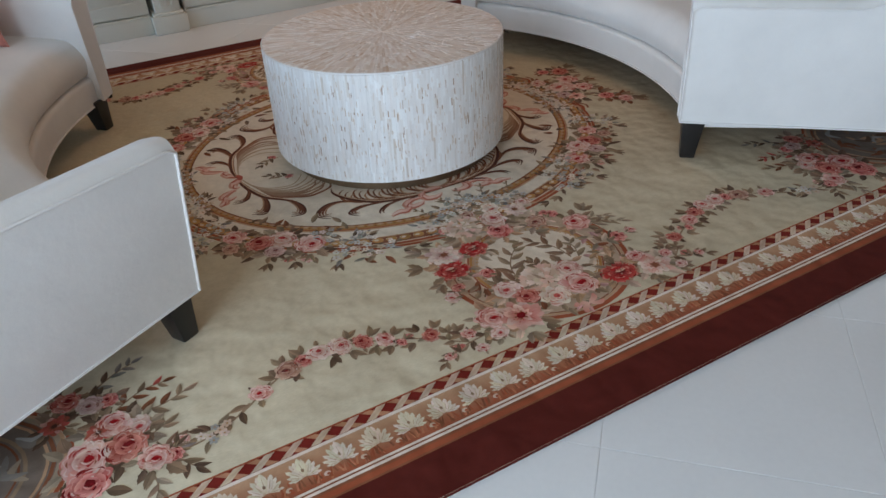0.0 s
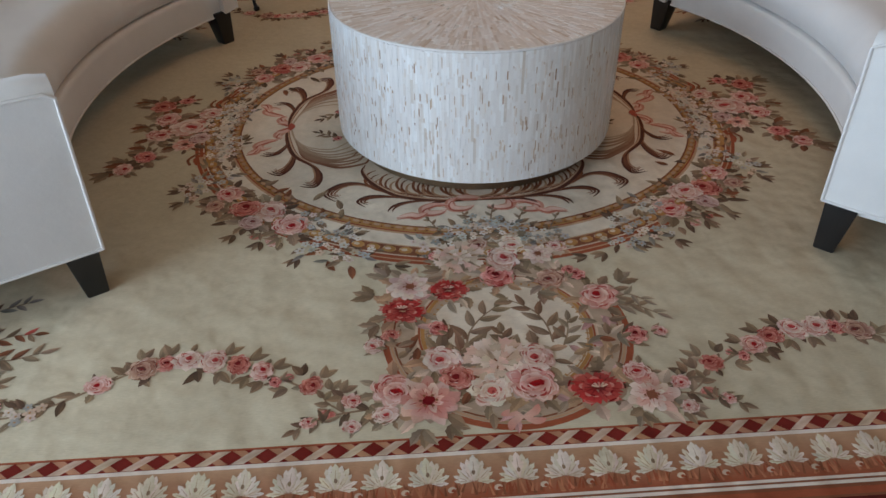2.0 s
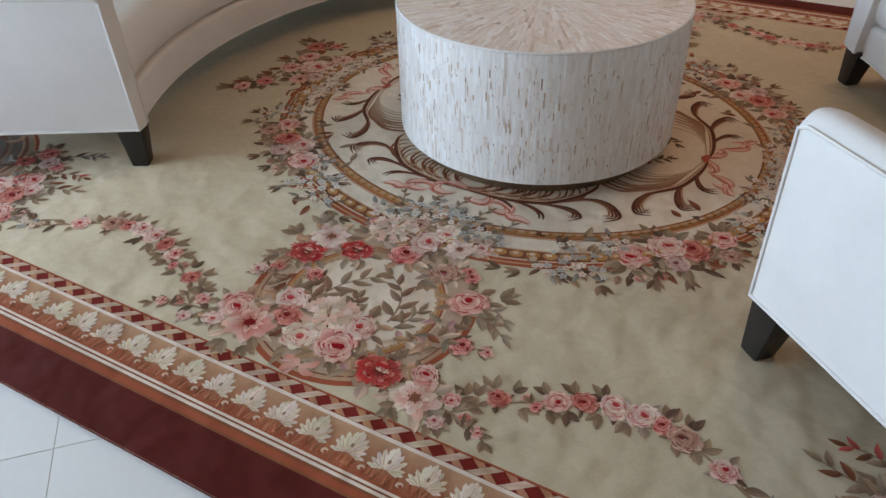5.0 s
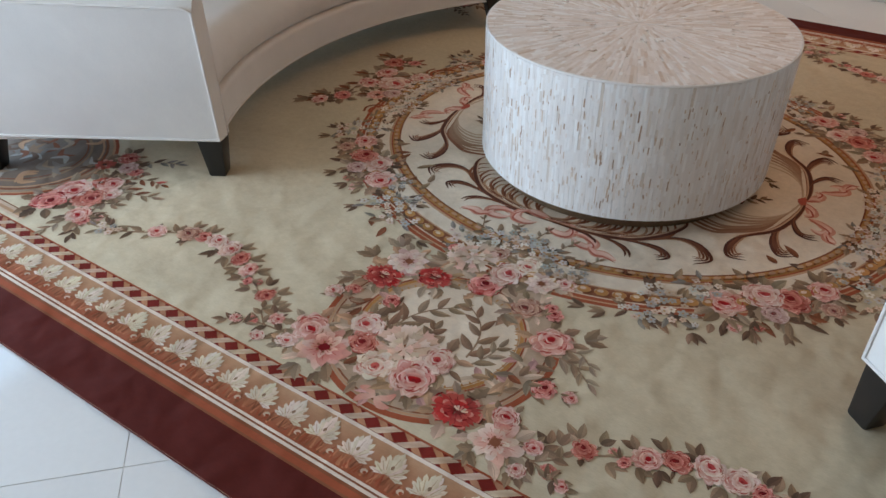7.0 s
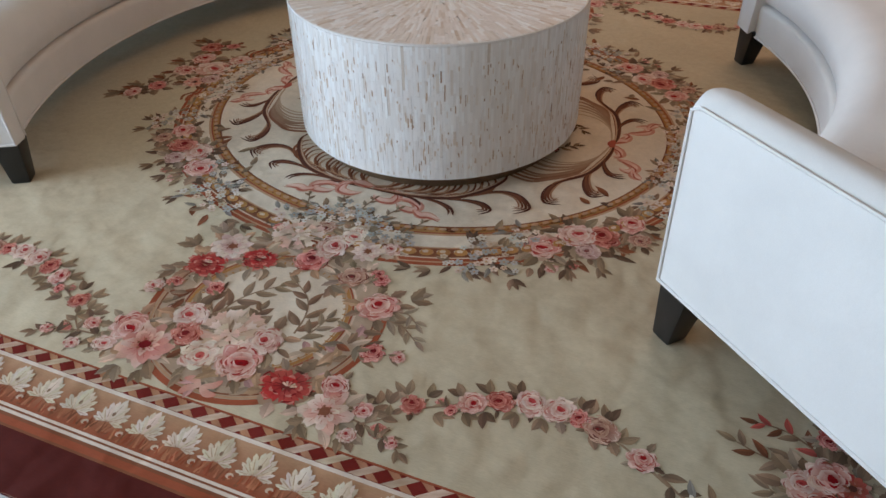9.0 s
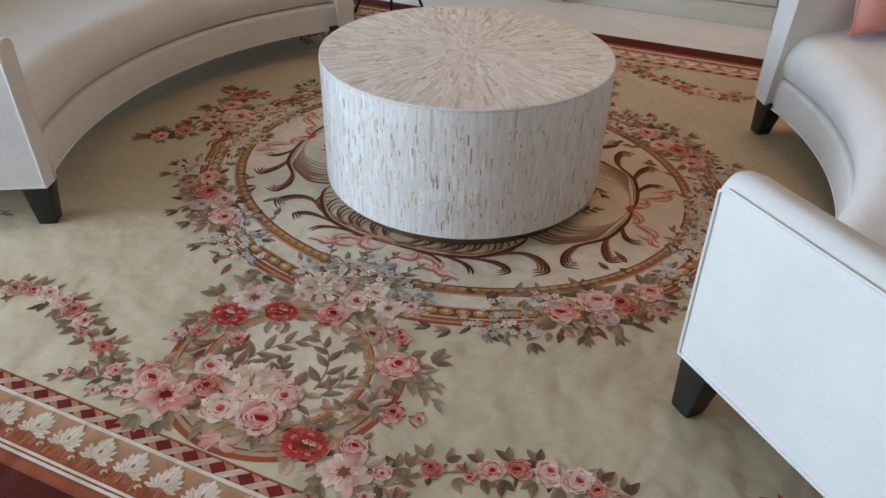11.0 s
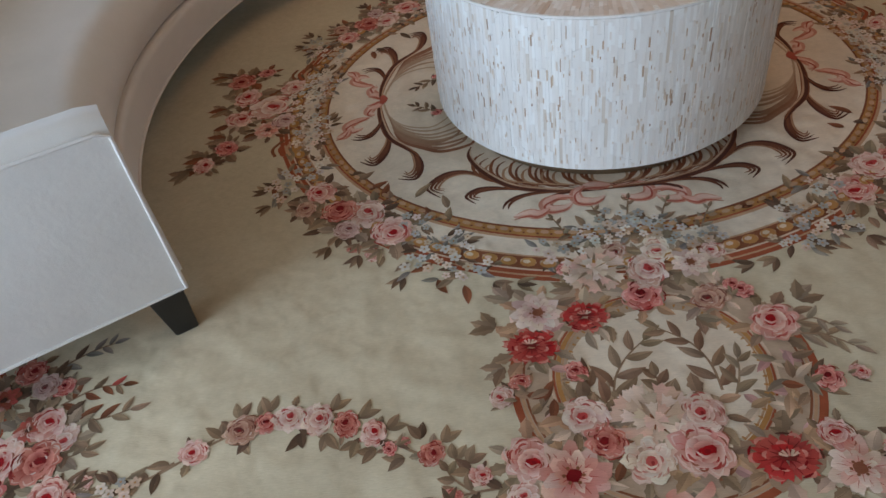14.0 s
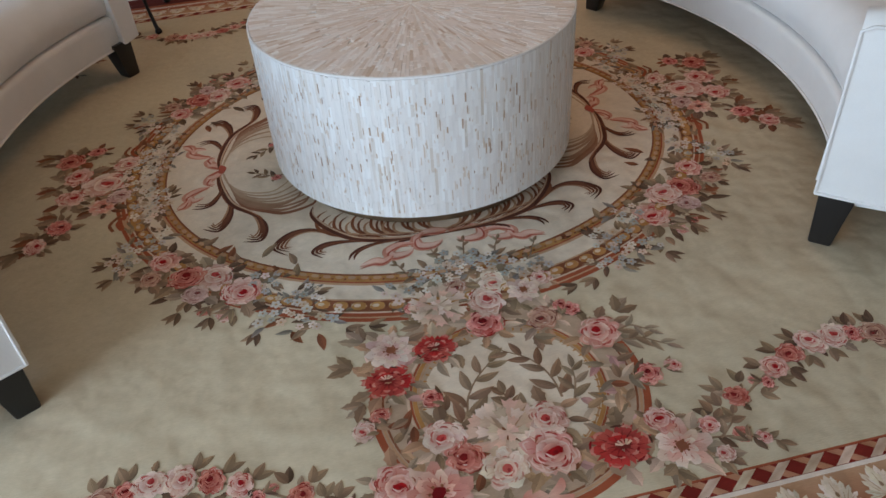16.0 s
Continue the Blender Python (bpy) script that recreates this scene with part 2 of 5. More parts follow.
window("window_1", pose(X0 - 0.1, -1.7, 0.0, 0, 0, 90), 3.7, 2.7, 3)
window("window_3", pose(X0 - 0.1, -4.7, 0.0, 0, 0, 90), 2.4, 2.7, 2)
window("window_2", pose(-3.95, Y0 - 0.1, 0.12), 2.55, 2.63, 2)

# ---------------------------------------------------------------- curved sofas
ARM = 1.43          # where the arms begin, as a rule


def polar(r, deg, z):
    a = radians(deg)
    return (r * math.cos(a), r * math.sin(a), z)


def sweep(outline, a0, a1, n):
    return ring_mesh([[polar(r, a0 + (a1 - a0) * i / n, z) for r, z in outline] for i in range(n + 1)])


def arm_top(r, start=ARM):
    """Height of an arm along the sofa's depth: level in front, sweeping up into the back."""
    t = min(1.0, max(0.0, (r - start - 0.54) / 0.42))
    return 0.607 + 0.20 * t * t * (3 - 2 * t)


def sofa(m, arc, label, low, high):
    """low, high: for each arm its angle, where it begins, how far it splays out at the top, how far its legs stand in
    and by how many degrees it is turned in from the radius."""
    half, begin, splay, inset, turned = ({-1: a, 1: b} for a, b in zip(low, high))
    ends = {s: half[s] - 2.4 - (0.12 if turned[s] > 0 else 0.45) * turned[s] for s in (-1, 1)}

    def along_arm(s, r):
        """A point on the outer foot line of an arm."""
        return Vector(polar(begin[s], s * half[s], 0)) + Vector(polar(r - begin[s], s * (half[s] - turned[s]), 0))

    ob = empty("curved_sofa", m, label, "sofa", "pair of curved sofas")
    n = 40
    # apron under the seat
    part("apron", sweep(rounded([(arc + 0.006, 0.128, 0.012), (arc + 0.0, 0.256, 0.022), (arc + 0.90, 0.256, 0.02), (arc + 0.90, 0.128, 0.012)]), -ends[-1], ends[1], n), LINEN, ob)
    # seat cushion with a plump front
    part("seat_cushion", sweep(rounded([(arc + 0.018, 0.256, 0.028), (arc - 0.010, 0.34, 0.05), (arc + 0.045, 0.432, 0.075), (arc + 0.35, 0.450, 0.1), (arc + 0.70, 0.435, 0.02), (arc + 0.70, 0.258, 0.02)], 7), -ends[-1] + 0.1, ends[1] - 0.1, n), LINEN, ob)
    part("backrest", sweep(rounded([(arc + 0.70, 0.258, 0.02), (arc + 0.66, 0.62, 0.1), (arc + 0.75, 0.83, 0.07), (arc + 0.90, 0.82, 0.07), (arc + 0.925, 0.5, 0.1), (arc + 0.905, 0.258, 0.02)], 7), -ends[-1] + 0.1, ends[1] - 0.1, n), LINEN, ob)
    for s in (-1, 1):
        # an arm is a slab along a radius, its outer face flat, splayed out a little towards the top in front
        d = Vector(polar(1, s * (half[s] - turned[s] + 90), 0))
        start = begin[s]

        def tip(r, z):
            """How far the face stands out at this height, dying away towards the back."""
            return d * (splay[s] * max(0.0, (z - 0.14) / 0.47) * max(0.0, 1 - (r - start) / 0.7))

        rows, steps = [], 26
        for i in range(steps + 1):
            r = start + 0.95 * i / steps
            top = arm_top(r, start)
            th = 0.102
            loop = rounded([(0, 0.152, 0.004), (0.0, top - 0.006, 0.012), (-0.03, top + 0.028, 0.03), (-th, top + 0.016, 0.035), (-th + 0.012, 0.4, 0.02), (-th + 0.03, 0.140, 0.01)], 5)
            near = max(0.0, 1 - i / 8)
            shrink = 0.985 if i in (0, steps) else 1.0
            row = []
            for u, z in loop:
                lean = -0.008 * near * max(0.0, (z - 0.135) / 0.47)
                p = along_arm(s, r + lean) + d * (-0.044 + (u + 0.044) * shrink) + tip(r, z)
                row.append((p.x, p.y, 0.135 + (z - 0.135) * shrink if z > 0.3 else z))
            rows.append(row)
        part("arm", ring_mesh(rows), LINEN, ob, angle=55)
        # cord round the outer face
        path = []
        for i in range(14):
            z = 0.155 + 0.435 * i / 13
            path.append(along_arm(s, start + 0.002 - 0.008 * i / 13) + d * 0.001 + tip(start, z) + Vector((0, 0, z)))
        for i in range(1, 40):
            r = start - 0.006 + 0.933 * i / 39
            z = arm_top(r, start) - 0.004
            path.append(along_arm(s, r) + d * 0.001 + tip(r, z) + Vector((0, 0, z)))
        part("piping", tube(path, 0.0046, 6), PIPING, ob)
        path = [along_arm(s, start + 0.945 * i / 12) + d * 0.001 + Vector((0, 0, 0.155)) for i in range(13)]
        part("piping", tube(path, 0.0046, 6), PIPING, ob)
        # cord down the inner edge of the arm's front
        path = [along_arm(s, start - 0.003) + d * (-0.100 + 0.028 * (1 - i / 9)) + tip(start, 0.15 + 0.44 * i / 9) + Vector((0, 0, 0.15 + 0.44 * i / 9)) for i in range(10)]
        part("piping", tube(path, 0.0036, 6), PIPING, ob)
    front = [polar(arc + 0.004, -ends[-1] + (ends[1] + ends[-1]) * i / 50, 0.131) for i in range(51)]
    part("piping", tube(front, 0.0040, 6), PIPING, ob)
    for s in (-1, 1):
        for r in (begin[s] + 0.054, begin[s] + 0.84):
            d = Vector(polar(1, s * (half[s] - turned[s] + 90), 0))
            loops = []
            for z, w, off in ((0.150, 0.043, 0), (0.140, 0.043, 0), (0.004, 0.029, 0.016), (0.0, 0.027, 0.016)):
                sq = rounded([(-w, -w, 0.006), (w, -w, 0.006), (w, w, 0.006), (-w, w, 0.006)], 2)
                out = off if r > begin[s] + 0.4 else -off
                loops.append([tuple(along_arm(s, r + u + out * 0.4) + d * (v - 0.042 - inset[s] + off * 0.9) + Vector((0, 0, z))) for u, v in sq])
            part("leg", ring_mesh(loops), BLACK_WOOD, ob, "black tapered wooden leg")
    return ob


def pillow(m, label):
    bm = bmesh.new()
    n = 16
    grid = {}
    for side in (1, -1):
        for i in range(n + 1):
            for j in range(n + 1):
                u, v = 2 * i / n - 1, 2 * j / n - 1
                edge = i in (0, n) or j in (0, n)
                if edge and side == -1:
                    grid[side, i, j] = grid[1, i, j]
                    continue
                puff = ((1 - u ** 4) * (1 - v ** 4)) ** 0.55
                pinch = 1 - 0.07 * (1 - u * u) * abs(v) ** 3 - 0.0
                pinch2 = 1 - 0.07 * (1 - v * v) * abs(u) ** 3
                crease = 0.006 * noise.noise(Vector((u * 3, v * 3, side * 2.0)))
                grid[side, i, j] = bm.verts.new((0.21 * u * pinch2, side * (0.075 * puff + crease * puff), 0.21 * v * pinch))
        for i in range(n):
            for j in range(n):
                bm.faces.new([grid[side, a, b] for a, b in ((i, j), (i + 1, j), (i + 1, j + 1), (i, j + 1))])
    ob = empty("pillow", m, label, "pillow", "pillows on the sofas")
    part("cover", bm, PINK, ob)
    rim = [(0.21 * (1 - 0.07 * (1 - v * v)) * 1.0, 0, 0.21 * v) for v in [k / 8 - 1 for k in range(17)]]
    for turn in range(4):
        part("seam", tube([Matrix.Rotation(turn * math.pi / 2, 3, "Y") @ Vector(p) for p in rim], 0.004, 6), PINK, ob)
    return ob


sofa(pose(0.146, -0.02, 0, 0, 0, 178.6), 1.455, "cream velvet curved sofa in warm shade with a pink pillow", (40.0, 1.43, 0.0, 0.034, 0.0), (39.6, 1.44, 0.045, 0.03, 8.0))
sofa(pose(-0.158, 0.03, 0, 0, 0, -1.4), 1.455, "off-white velvet curved sofa in daylight with a pink pillow", (36.9, 1.406, 0.0, 0.0, -4.0), (38.1, 1.43, 0.0, 0.0, 0.0))
pillow(pose(1.405, 0.985, 0.665, -13, 0, 31.5), "coral pink satin pillow leaning on the off-white sofa")
pillow(pose(-1.475, 1.00, 0.645, 13, 0, -33), "coral pink satin pillow leaning on the cream sofa")

# ---------------------------------------------------------------- drum table
TR, TZ0, TZ1 = 0.488, 0.052, 0.487
table = empty("drum_coffee_table", pose(0.061, -0.03, 0), "round drum coffee table clad in pale shell slips", "coffee table")
part("plinth", lathe([(0.43, 0.0), (0.444, 0.003), (0.444, 0.05), (0.43, 0.056)]), BRASS, table, "aged brass recessed plinth ring")
part("core", lathe([(TR - 0.012, TZ0), (TR - 0.004, TZ0 + 0.003), (TR - 0.004, TZ1 - 0.004), (TR - 0.012, TZ1 - 0.003)]), SHELL, table)
part("rim", lathe([(TR - 0.006, TZ1 - 0.006), (TR + 0.0008, TZ1 - 0.006), (TR + 0.001, TZ1 - 0.001), (TR - 0.001, TZ1 + 0.0004), (TR - 0.004, TZ1 + 0.0004), (TR - 0.006, TZ1 - 0.006)], caps=False), SHELL, table)

rng = random.Random(7)
COLS = 380
slip = bmesh.new()
box(-0.5, 0.5, -0.5, 0.5, -0.5, 0.5, bm=slip)
slip_mesh = bpy.data.meshes.new("slip")
slip.to_mesh(slip_mesh)
slip.free()
slip_mesh.materials.append(SHELL_PIECE)
CORNERS = ((-0.5, -0.5, -0.5), (0.5, -0.5, -0.5), (0.5, 0.5, -0.5), (-0.5, 0.5, -0.5), (-0.5, -0.5, 0.5), (0.5, -0.5, 0.5), (0.5, 0.5, 0.5), (-0.5, 0.5, 0.5))


def stuff(name, verts, faces, mat, parent):
    me = bpy.data.meshes.new(name)
    me.from_pydata(verts, [], faces)
    me.materials.append(mat)
    ob = new(name, me)
    ob.parent = parent
    ob["kind"] = "stuff"
    return ob


pieces = []
for c in range(COLS):
    a = 2 * math.pi * c / COLS
    z = TZ0 + 0.002 - rng.random() * 0.04
    while z < TZ1 - 0.008:
        h = rng.uniform(0.03, 0.085)
        z0, z1 = max(z, TZ0 + 0.002), min(z + h, TZ1 - 0.007)
        z += h
        if z1 - z0 > 0.004:
            pieces.append((a, z0, z1, rng.uniform(0.0, 0.0007), rng.uniform(-0.06, 0.06), 1.0))
# thin brown flecks let into the slips
for c in range(1500):
    z0, h = rng.uniform(TZ0 + 0.006, TZ1 - 0.05), 0.006 + 0.030 * rng.random() ** 2
    pieces.append((rng.uniform(0, 2 * math.pi), z0, z0 + h, 0.0010, rng.uniform(-0.05, 0.05), rng.uniform(0.22, 0.55)))
WIDE = 2 * math.pi * TR / COLS
own = 0
heaps = {False: ([], []), True: ([], [])}
for a, z0, z1, proud, lean, share in pieces:
    fleck = share < 1
    m = pose(0, 0, 0, 0, 0, math.degrees(a)) @ Matrix.Translation((TR - 0.004 + proud, 0, (z0 + z1) / 2)) @ Matrix.Rotation(lean, 4, "Z") @ Matrix.Diagonal((0.008, WIDE * share, (z1 - z0) * 0.997, 1))
    if own < 300 and not fleck and 254 < math.degrees(a) < 290:
        ob = new("slip", slip_mesh)
        ob.parent = table
        ob.matrix_basis = m
        own += 1
        continue
    verts, faces = heaps[fleck]
    k = len(verts)
    verts += [tuple(m @ Vector(p)) for p in CORNERS]
    faces += [(k, k + 1, k + 5, k + 4), (k + 1, k + 2, k + 6, k + 5), (k + 2, k + 3, k + 7, k + 6), (k + 4, k + 5, k + 6, k + 7), (k + 3, k + 2, k + 1, k)]
stuff("slip_cladding", *heaps[False], SHELL, table)
stuff("fleck_inlay", *heaps[True], FLECK, table)
# sunburst top: radial slips, more of them further out
verts, faces = [], []
for ring, (ra, rb, count) in enumerate(((0.004, 0.07, 40), (0.07, 0.16, 96), (0.16, 0.30, 170), (0.30, TR - 0.005, 270))):
    for c in range(count):
        a0 = 2 * math.pi * (c + 0.01) / count
        a1 = 2 * math.pi * (c + 0.985) / count
        lo_r = ra + (rng.uniform(-0.035, 0.02) if ring else 0)
        hi_r = rb + (rng.uniform(-0.02, 0.035) if ring < 3 else 0)
        r = lo_r
        while r < hi_r - 0.004:
            ln = rng.uniform(0.02, 0.075)
            r0, r1 = max(r, 0.003), min(r + ln - 0.0006, hi_r, TR - 0.005)
            r += ln
            if r1 - r0 < 0.003:
                continue
            z = TZ1 + rng.uniform(-0.0002, 0.0005) + ring * 0.0001
            tl, tw = rng.uniform(-0.0006, 0.0006), rng.uniform(-0.0003, 0.0003)
            k = len(verts)
            for rr, aa, dz in ((r0, a0, -tl - tw), (r1, a0, tl - tw), (r1, a1, tl + tw), (r0, a1, -tl + tw)):
                verts.append((rr * math.cos(aa), rr * math.sin(aa), z + dz))
            for rr, aa in ((r0, a0), (r1, a0), (r1, a1), (r0, a1)):
                verts.append((rr * math.cos(aa), rr * math.sin(aa), TZ1 - 0.003))
            faces += [(k, k + 1, k + 2, k + 3), (k + 4, k + 5, k + 1, k), (k + 5, k + 6, k + 2, k + 1), (k + 6, k + 7, k + 3, k + 2), (k + 7, k + 4, k, k + 3)]
stuff("sunburst_inlay", verts, faces, SHELL_TOP, table)

# ---------------------------------------------------------------- iron side table
iron = empty("iron_side_table", pose(-1.035, 1.535, 0), "small three-legged black wrought iron side table", "side table")
part("tabletop", lathe([(0.19, 0.56), (0.2, 0.563), (0.203, 0.57), (0.2, 0.577), (0.19, 0.58)], 48), IRON, iron)
for deg in (-60, 57, 178):
    pts = [(0.12, 0.56), (0.125, 0.46), (0.135, 0.33), (0.16, 0.2), (0.19, 0.1), (0.222, 0.03), (0.236, 0.012), (0.248, 0.016)]
    leg = part("leg", tube([polar(r, deg, z) for r, z in pts], [0.009, 0.010, 0.009, 0.008, 0.008, 0.009, 0.012, 0.008], 8), IRON, iron)
    part("foot", lathe([(0.004, 0.0), (0.014, 0.002), (0.017, 0.010), (0.012, 0.02), (0.004, 0.025)], 16), IRON, leg).matrix_basis = Matrix.Translation(polar(0.238, deg, 0))

# ---------------------------------------------------------------- cream cabinets along the back wall
FACE = 2.40


def panel_door(parent, x0, x1, z0, z1, y, hinge):
    door = part("door", box(x0, x1, y, y + 0.02, z0, z1, 0.002), CABINET, parent)
    for a, b, c, d in ((x0 + 0.07, x1 - 0.07, z0 + 0.07, z0 + 0.085), (x0 + 0.07, x1 - 0.07, z1 - 0.085, z1 - 0.07), (x0 + 0.07, x0 + 0.085, z0 + 0.087, z1 - 0.087), (x1 - 0.085, x1 - 0.07, z0 + 0.087, z1 - 0.087)):
        part("moulding", box(a, b, y - 0.008, y + 0.001, c, d, 0.003), CABINET, door)
    part("panel", box(x0 + 0.1, x1 - 0.1, y - 0.005, y + 0.001, z0 + 0.1, z1 - 0.1, 0.004), CABINET, door)
    hx = x1 - 0.035 if hinge > 0 else x0 + 0.035
    part("knob", lathe([(0.004, 0), (0.005, 0.012), (0.012, 0.018), (0.012, 0.024), (0.004, 0.028)], 16), BRASS, door).matrix_basis = pose(hx, y, (z0 + z1) / 2 + 0.1, 90)
    return door


def cabinet(x0, x1, doors):
    ob = empty("base_cabinet", pose(0, 0, LOW), "cream painted base cabinet with panelled doors on a plinth", "cabinet", "cream cabinets along the wall")
    part("body", box(x0, x1, FACE + 0.022, Y1 - 0.004, 0.12, 0.90), CABINET, ob, smooth=False)
    part("plinth", box(x0, x1, FACE, Y1 - 0.004, 0.0, 0.108, 0.003), CABINET, ob)
    part("plinth_moulding", box(x0, x1, FACE - 0.004, FACE + 0.03, 0.108, 0.124, 0.005), CABINET, ob)
    w = (x1 - x0) / doors
    for i in range(doors):
        panel_door(ob, x0 + i * w + 0.004, x0 + (i + 1) * w - 0.004, 0.135, 0.88, FACE, 1 if i % 2 == 0 else -1)
    return ob


def pilaster(x0, x1):
    ob = empty("pilaster", pose(0, 0, LOW), "cream painted pilaster on a stepped base block", "pilaster", "cream pilasters")
    part("base_block", box(x0, x1, FACE - 0.055, Y1 - 0.005, 0, 0.115, 0.006), CABINET, ob)
    part("base_step", box(x0 + 0.012, x1 - 0.012, FACE - 0.043, Y1 - 0.005, 0.115, 0.135, 0.008), CABINET, ob)
    part("shaft", box(x0 + 0.03, x1 - 0.03, FACE - 0.028, Y1 - 0.005, 0.135, 0.895, 0.004), CABINET, ob)
    for i in range(3):
        u = x0 + 0.055 + i * (x1 - x0 - 0.11) / 3
        part("flute", box(u + 0.008, u + (x1 - x0 - 0.11) / 3 - 0.008, FACE - 0.034, FACE - 0.027, 0.17, 0.86, 0.003), CABINET, ob)
    return ob


for x0, x1, n in ((-3.4, -2.06, 2), (-1.84, -0.462, 2), (-0.238, 1.0, 2), (1.002, 2.24, 2), (2.462, 3.6, 2)):
    cabinet(x0, x1, n)
for x0 in (-2.058, -0.460, 2.242):
    pilaster(x0, x0 + 0.22)
tagged(part("worktop", box(-3.42, 3.62, FACE - 0.07, Y1 - 0.003, 0.892, 0.925, 0.006), MARBLE), "white marble worktop along the base cabinets", "worktop")
# ---------------------------------------------------------------- woven carpet
RX, RY0, RY1, CX, CY = 2.36, -1.79, 1.83, 0.03, 0.02
PAL = {
    "field": srgb(189, 174, 147), "ivory": srgb(210, 193, 171), "inner": srgb(198, 179, 152), "maroon": srgb(84, 28, 20), "rust": srgb(150, 78, 50),
    "rust2": srgb(176, 112, 80), "tan": srgb(178, 140, 108), "cream": srgb(207, 193, 168), "white": srgb(216, 200, 184), "gold": srgb(170, 122, 70),
    "brown": srgb(128, 78, 52), "dark": srgb(86, 50, 38), "red": srgb(180, 34, 34), "deep": srgb(122, 16, 20), "pink": srgb(198, 128, 112),
    "pale": srgb(213, 171, 151), "blush": srgb(214, 190, 172), "rose": srgb(182, 84, 72), "mauve": srgb(186, 142, 134), "olive": srgb(144, 119, 94),
    "leaf": srgb(138, 111, 87), "shade": srgb(104, 80, 62), "grey": srgb(152, 132, 110), "blue": srgb(164, 159, 150), "sky": srgb(192, 184, 172),
    "beige": srgb(198, 172, 148), "lattice": srgb(114, 34, 25), "slate": srgb(132, 122, 112),
}
dice = random.Random(21)


def mixc(a, b, t):
    return tuple(x + (y - x) * t for x, y in zip(a, b))


def col(c):
    return PAL[c] if isinstance(c, str) else c


def jitter(c, amount=0.12):
    k = 1 + dice.uniform(-amount, amount)
    return tuple(v * k * (1 + dice.uniform(-0.04, 0.04)) for v in col(c))


class Weave:
    """Collects flat dyed shapes; each lies a hair above the one before it."""

    turns = 0

    def __init__(self):
        self.v, self.f, self.c = [], [], []
        self.flip, self.base, self.step, self.level = (1, 1), 0.0004, 0, 0

    def lift(self, layer):
        """Layers: 0 ground bands, 1 stems and leaves, 2 flowers."""
        self.level = (self.level + 1) % 14
        self.base = (0.0002, 0.0007, 0.0019)[layer] + (self.level * 0.00006 if layer else 0)
        Weave.turns += 1
        self.base += 1e-6 * (Weave.turns * 3 % 8)
        self.step = 0

    def poly(self, pts, cols):
        sx, sy = self.flip
        k = len(self.v)
        self.step += 1
        z = self.base + self.step * 8e-6
        for x, y in pts:
            self.v.append((CX + sx * (x - CX), CY + sy * (y - CY), z))
        order = list(range(k, k + len(pts)))
        area2 = sum(pts[i - 1][0] * pts[i][1] - pts[i][0] * pts[i - 1][1] for i in range(len(pts)))
        cs = [cols] * len(pts) if not isinstance(cols, list) else cols
        if area2 * sx * sy < 0:
            order.reverse()
            cs = cs[::-1]
        self.f.append(order)
        self.c += cs

    def fan(self, centre, rim, cin, cout):
        """A disc-like shape with one colour in the middle and others round the rim."""
        n = len(rim)
        self.step += 1
        for i in range(n):
            self.step -= 1
            co = cout[i] if isinstance(cout, list) else cout
            cp = cout[(i + 1) % n] if isinstance(cout, list) else cout
            self.poly([centre, rim[i], rim[(i + 1) % n]], [cin, co, cp])
        self.step += 1

    def finish(self, name, parent, label):
        me = bpy.data.meshes.new(name)
        me.from_pydata(self.v, [], self.f)
        att = me.color_attributes.new("dye", "FLOAT_COLOR", "CORNER")
        flat = np.ones((len(self.c), 4), dtype=np.float32)
        flat[:, :3] = np.array(self.c, dtype=np.float32)
        att.data.foreach_set("color", flat.ravel())
        me.materials.append(WOOL)
        ob = new(name, me)
        ob.parent = parent
        ob["label"] = label
        ob["kind"] = "stuff"
        return ob


def smooth_path(pts, n=8):
    out = []
    p = [pts[0]] + list(pts) + [pts[-1]]
    for i in range(1, len(p) - 2):
        for k in range(n):
            t = k / n
            q = []
            for d in (0, 1):
                a, b, c, e = p[i - 1][d], p[i][d], p[i + 1][d], p[i + 2][d]
                q.append(0.5 * (2 * b + (c - a) * t + (2 * a - 5 * b + 4 * c - e) * t * t + (3 * b - a - 3 * c + e) * t ** 3))
            out.append(tuple(q))
    return out + [tuple(pts[-1])]


def stroke(w, pts, w0, w1, c0, c1=None, n=8, belly=False):
    """A brush line of changing width."""
    path = smooth_path(pts, n) if n > 1 else pts
    a, b = col(c0), col(c1 if c1 else c0)
    last, m = None, len(path)
    w.step += 1
    for i, (x, y) in enumerate(path):
        x0, y0 = path[max(i - 1, 0)]
        x1, y1 = path[min(i + 1, m - 1)]
        d = math.hypot(x1 - x0, y1 - y0) or 1e-6
        t = i / (m - 1)
        wd = (w0 + (w1 - w0) * t) / 2
        if belly:
            wd = max(w0, w1) / 2 * math.sin(math.pi * min(0.97, max(0.03, t))) ** 0.7
        nx, ny = -(y1 - y0) / d * wd, (x1 - x0) / d * wd
        cur = ((x + nx, y + ny), (x - nx, y - ny), mixc(a, b, t))
        if last:
            w.step -= 1
            w.poly([last[0], last[1], cur[1], cur[0]], [last[2], last[2], cur[2], cur[2]])
        last = cur


def blob(x, y, rx, ry, ang, n=12, rough=0.0):
    ca, sa = math.cos(ang), math.sin(ang)
    out = []
    for i in range(n):
        t = 2 * math.pi * i / n
        k = 1 + dice.uniform(-rough, rough)
        u, v = rx * math.cos(t) * k, ry * math.sin(t) * k
        out.append((x + u * ca - v * sa, y + u * sa + v * ca))
    return out


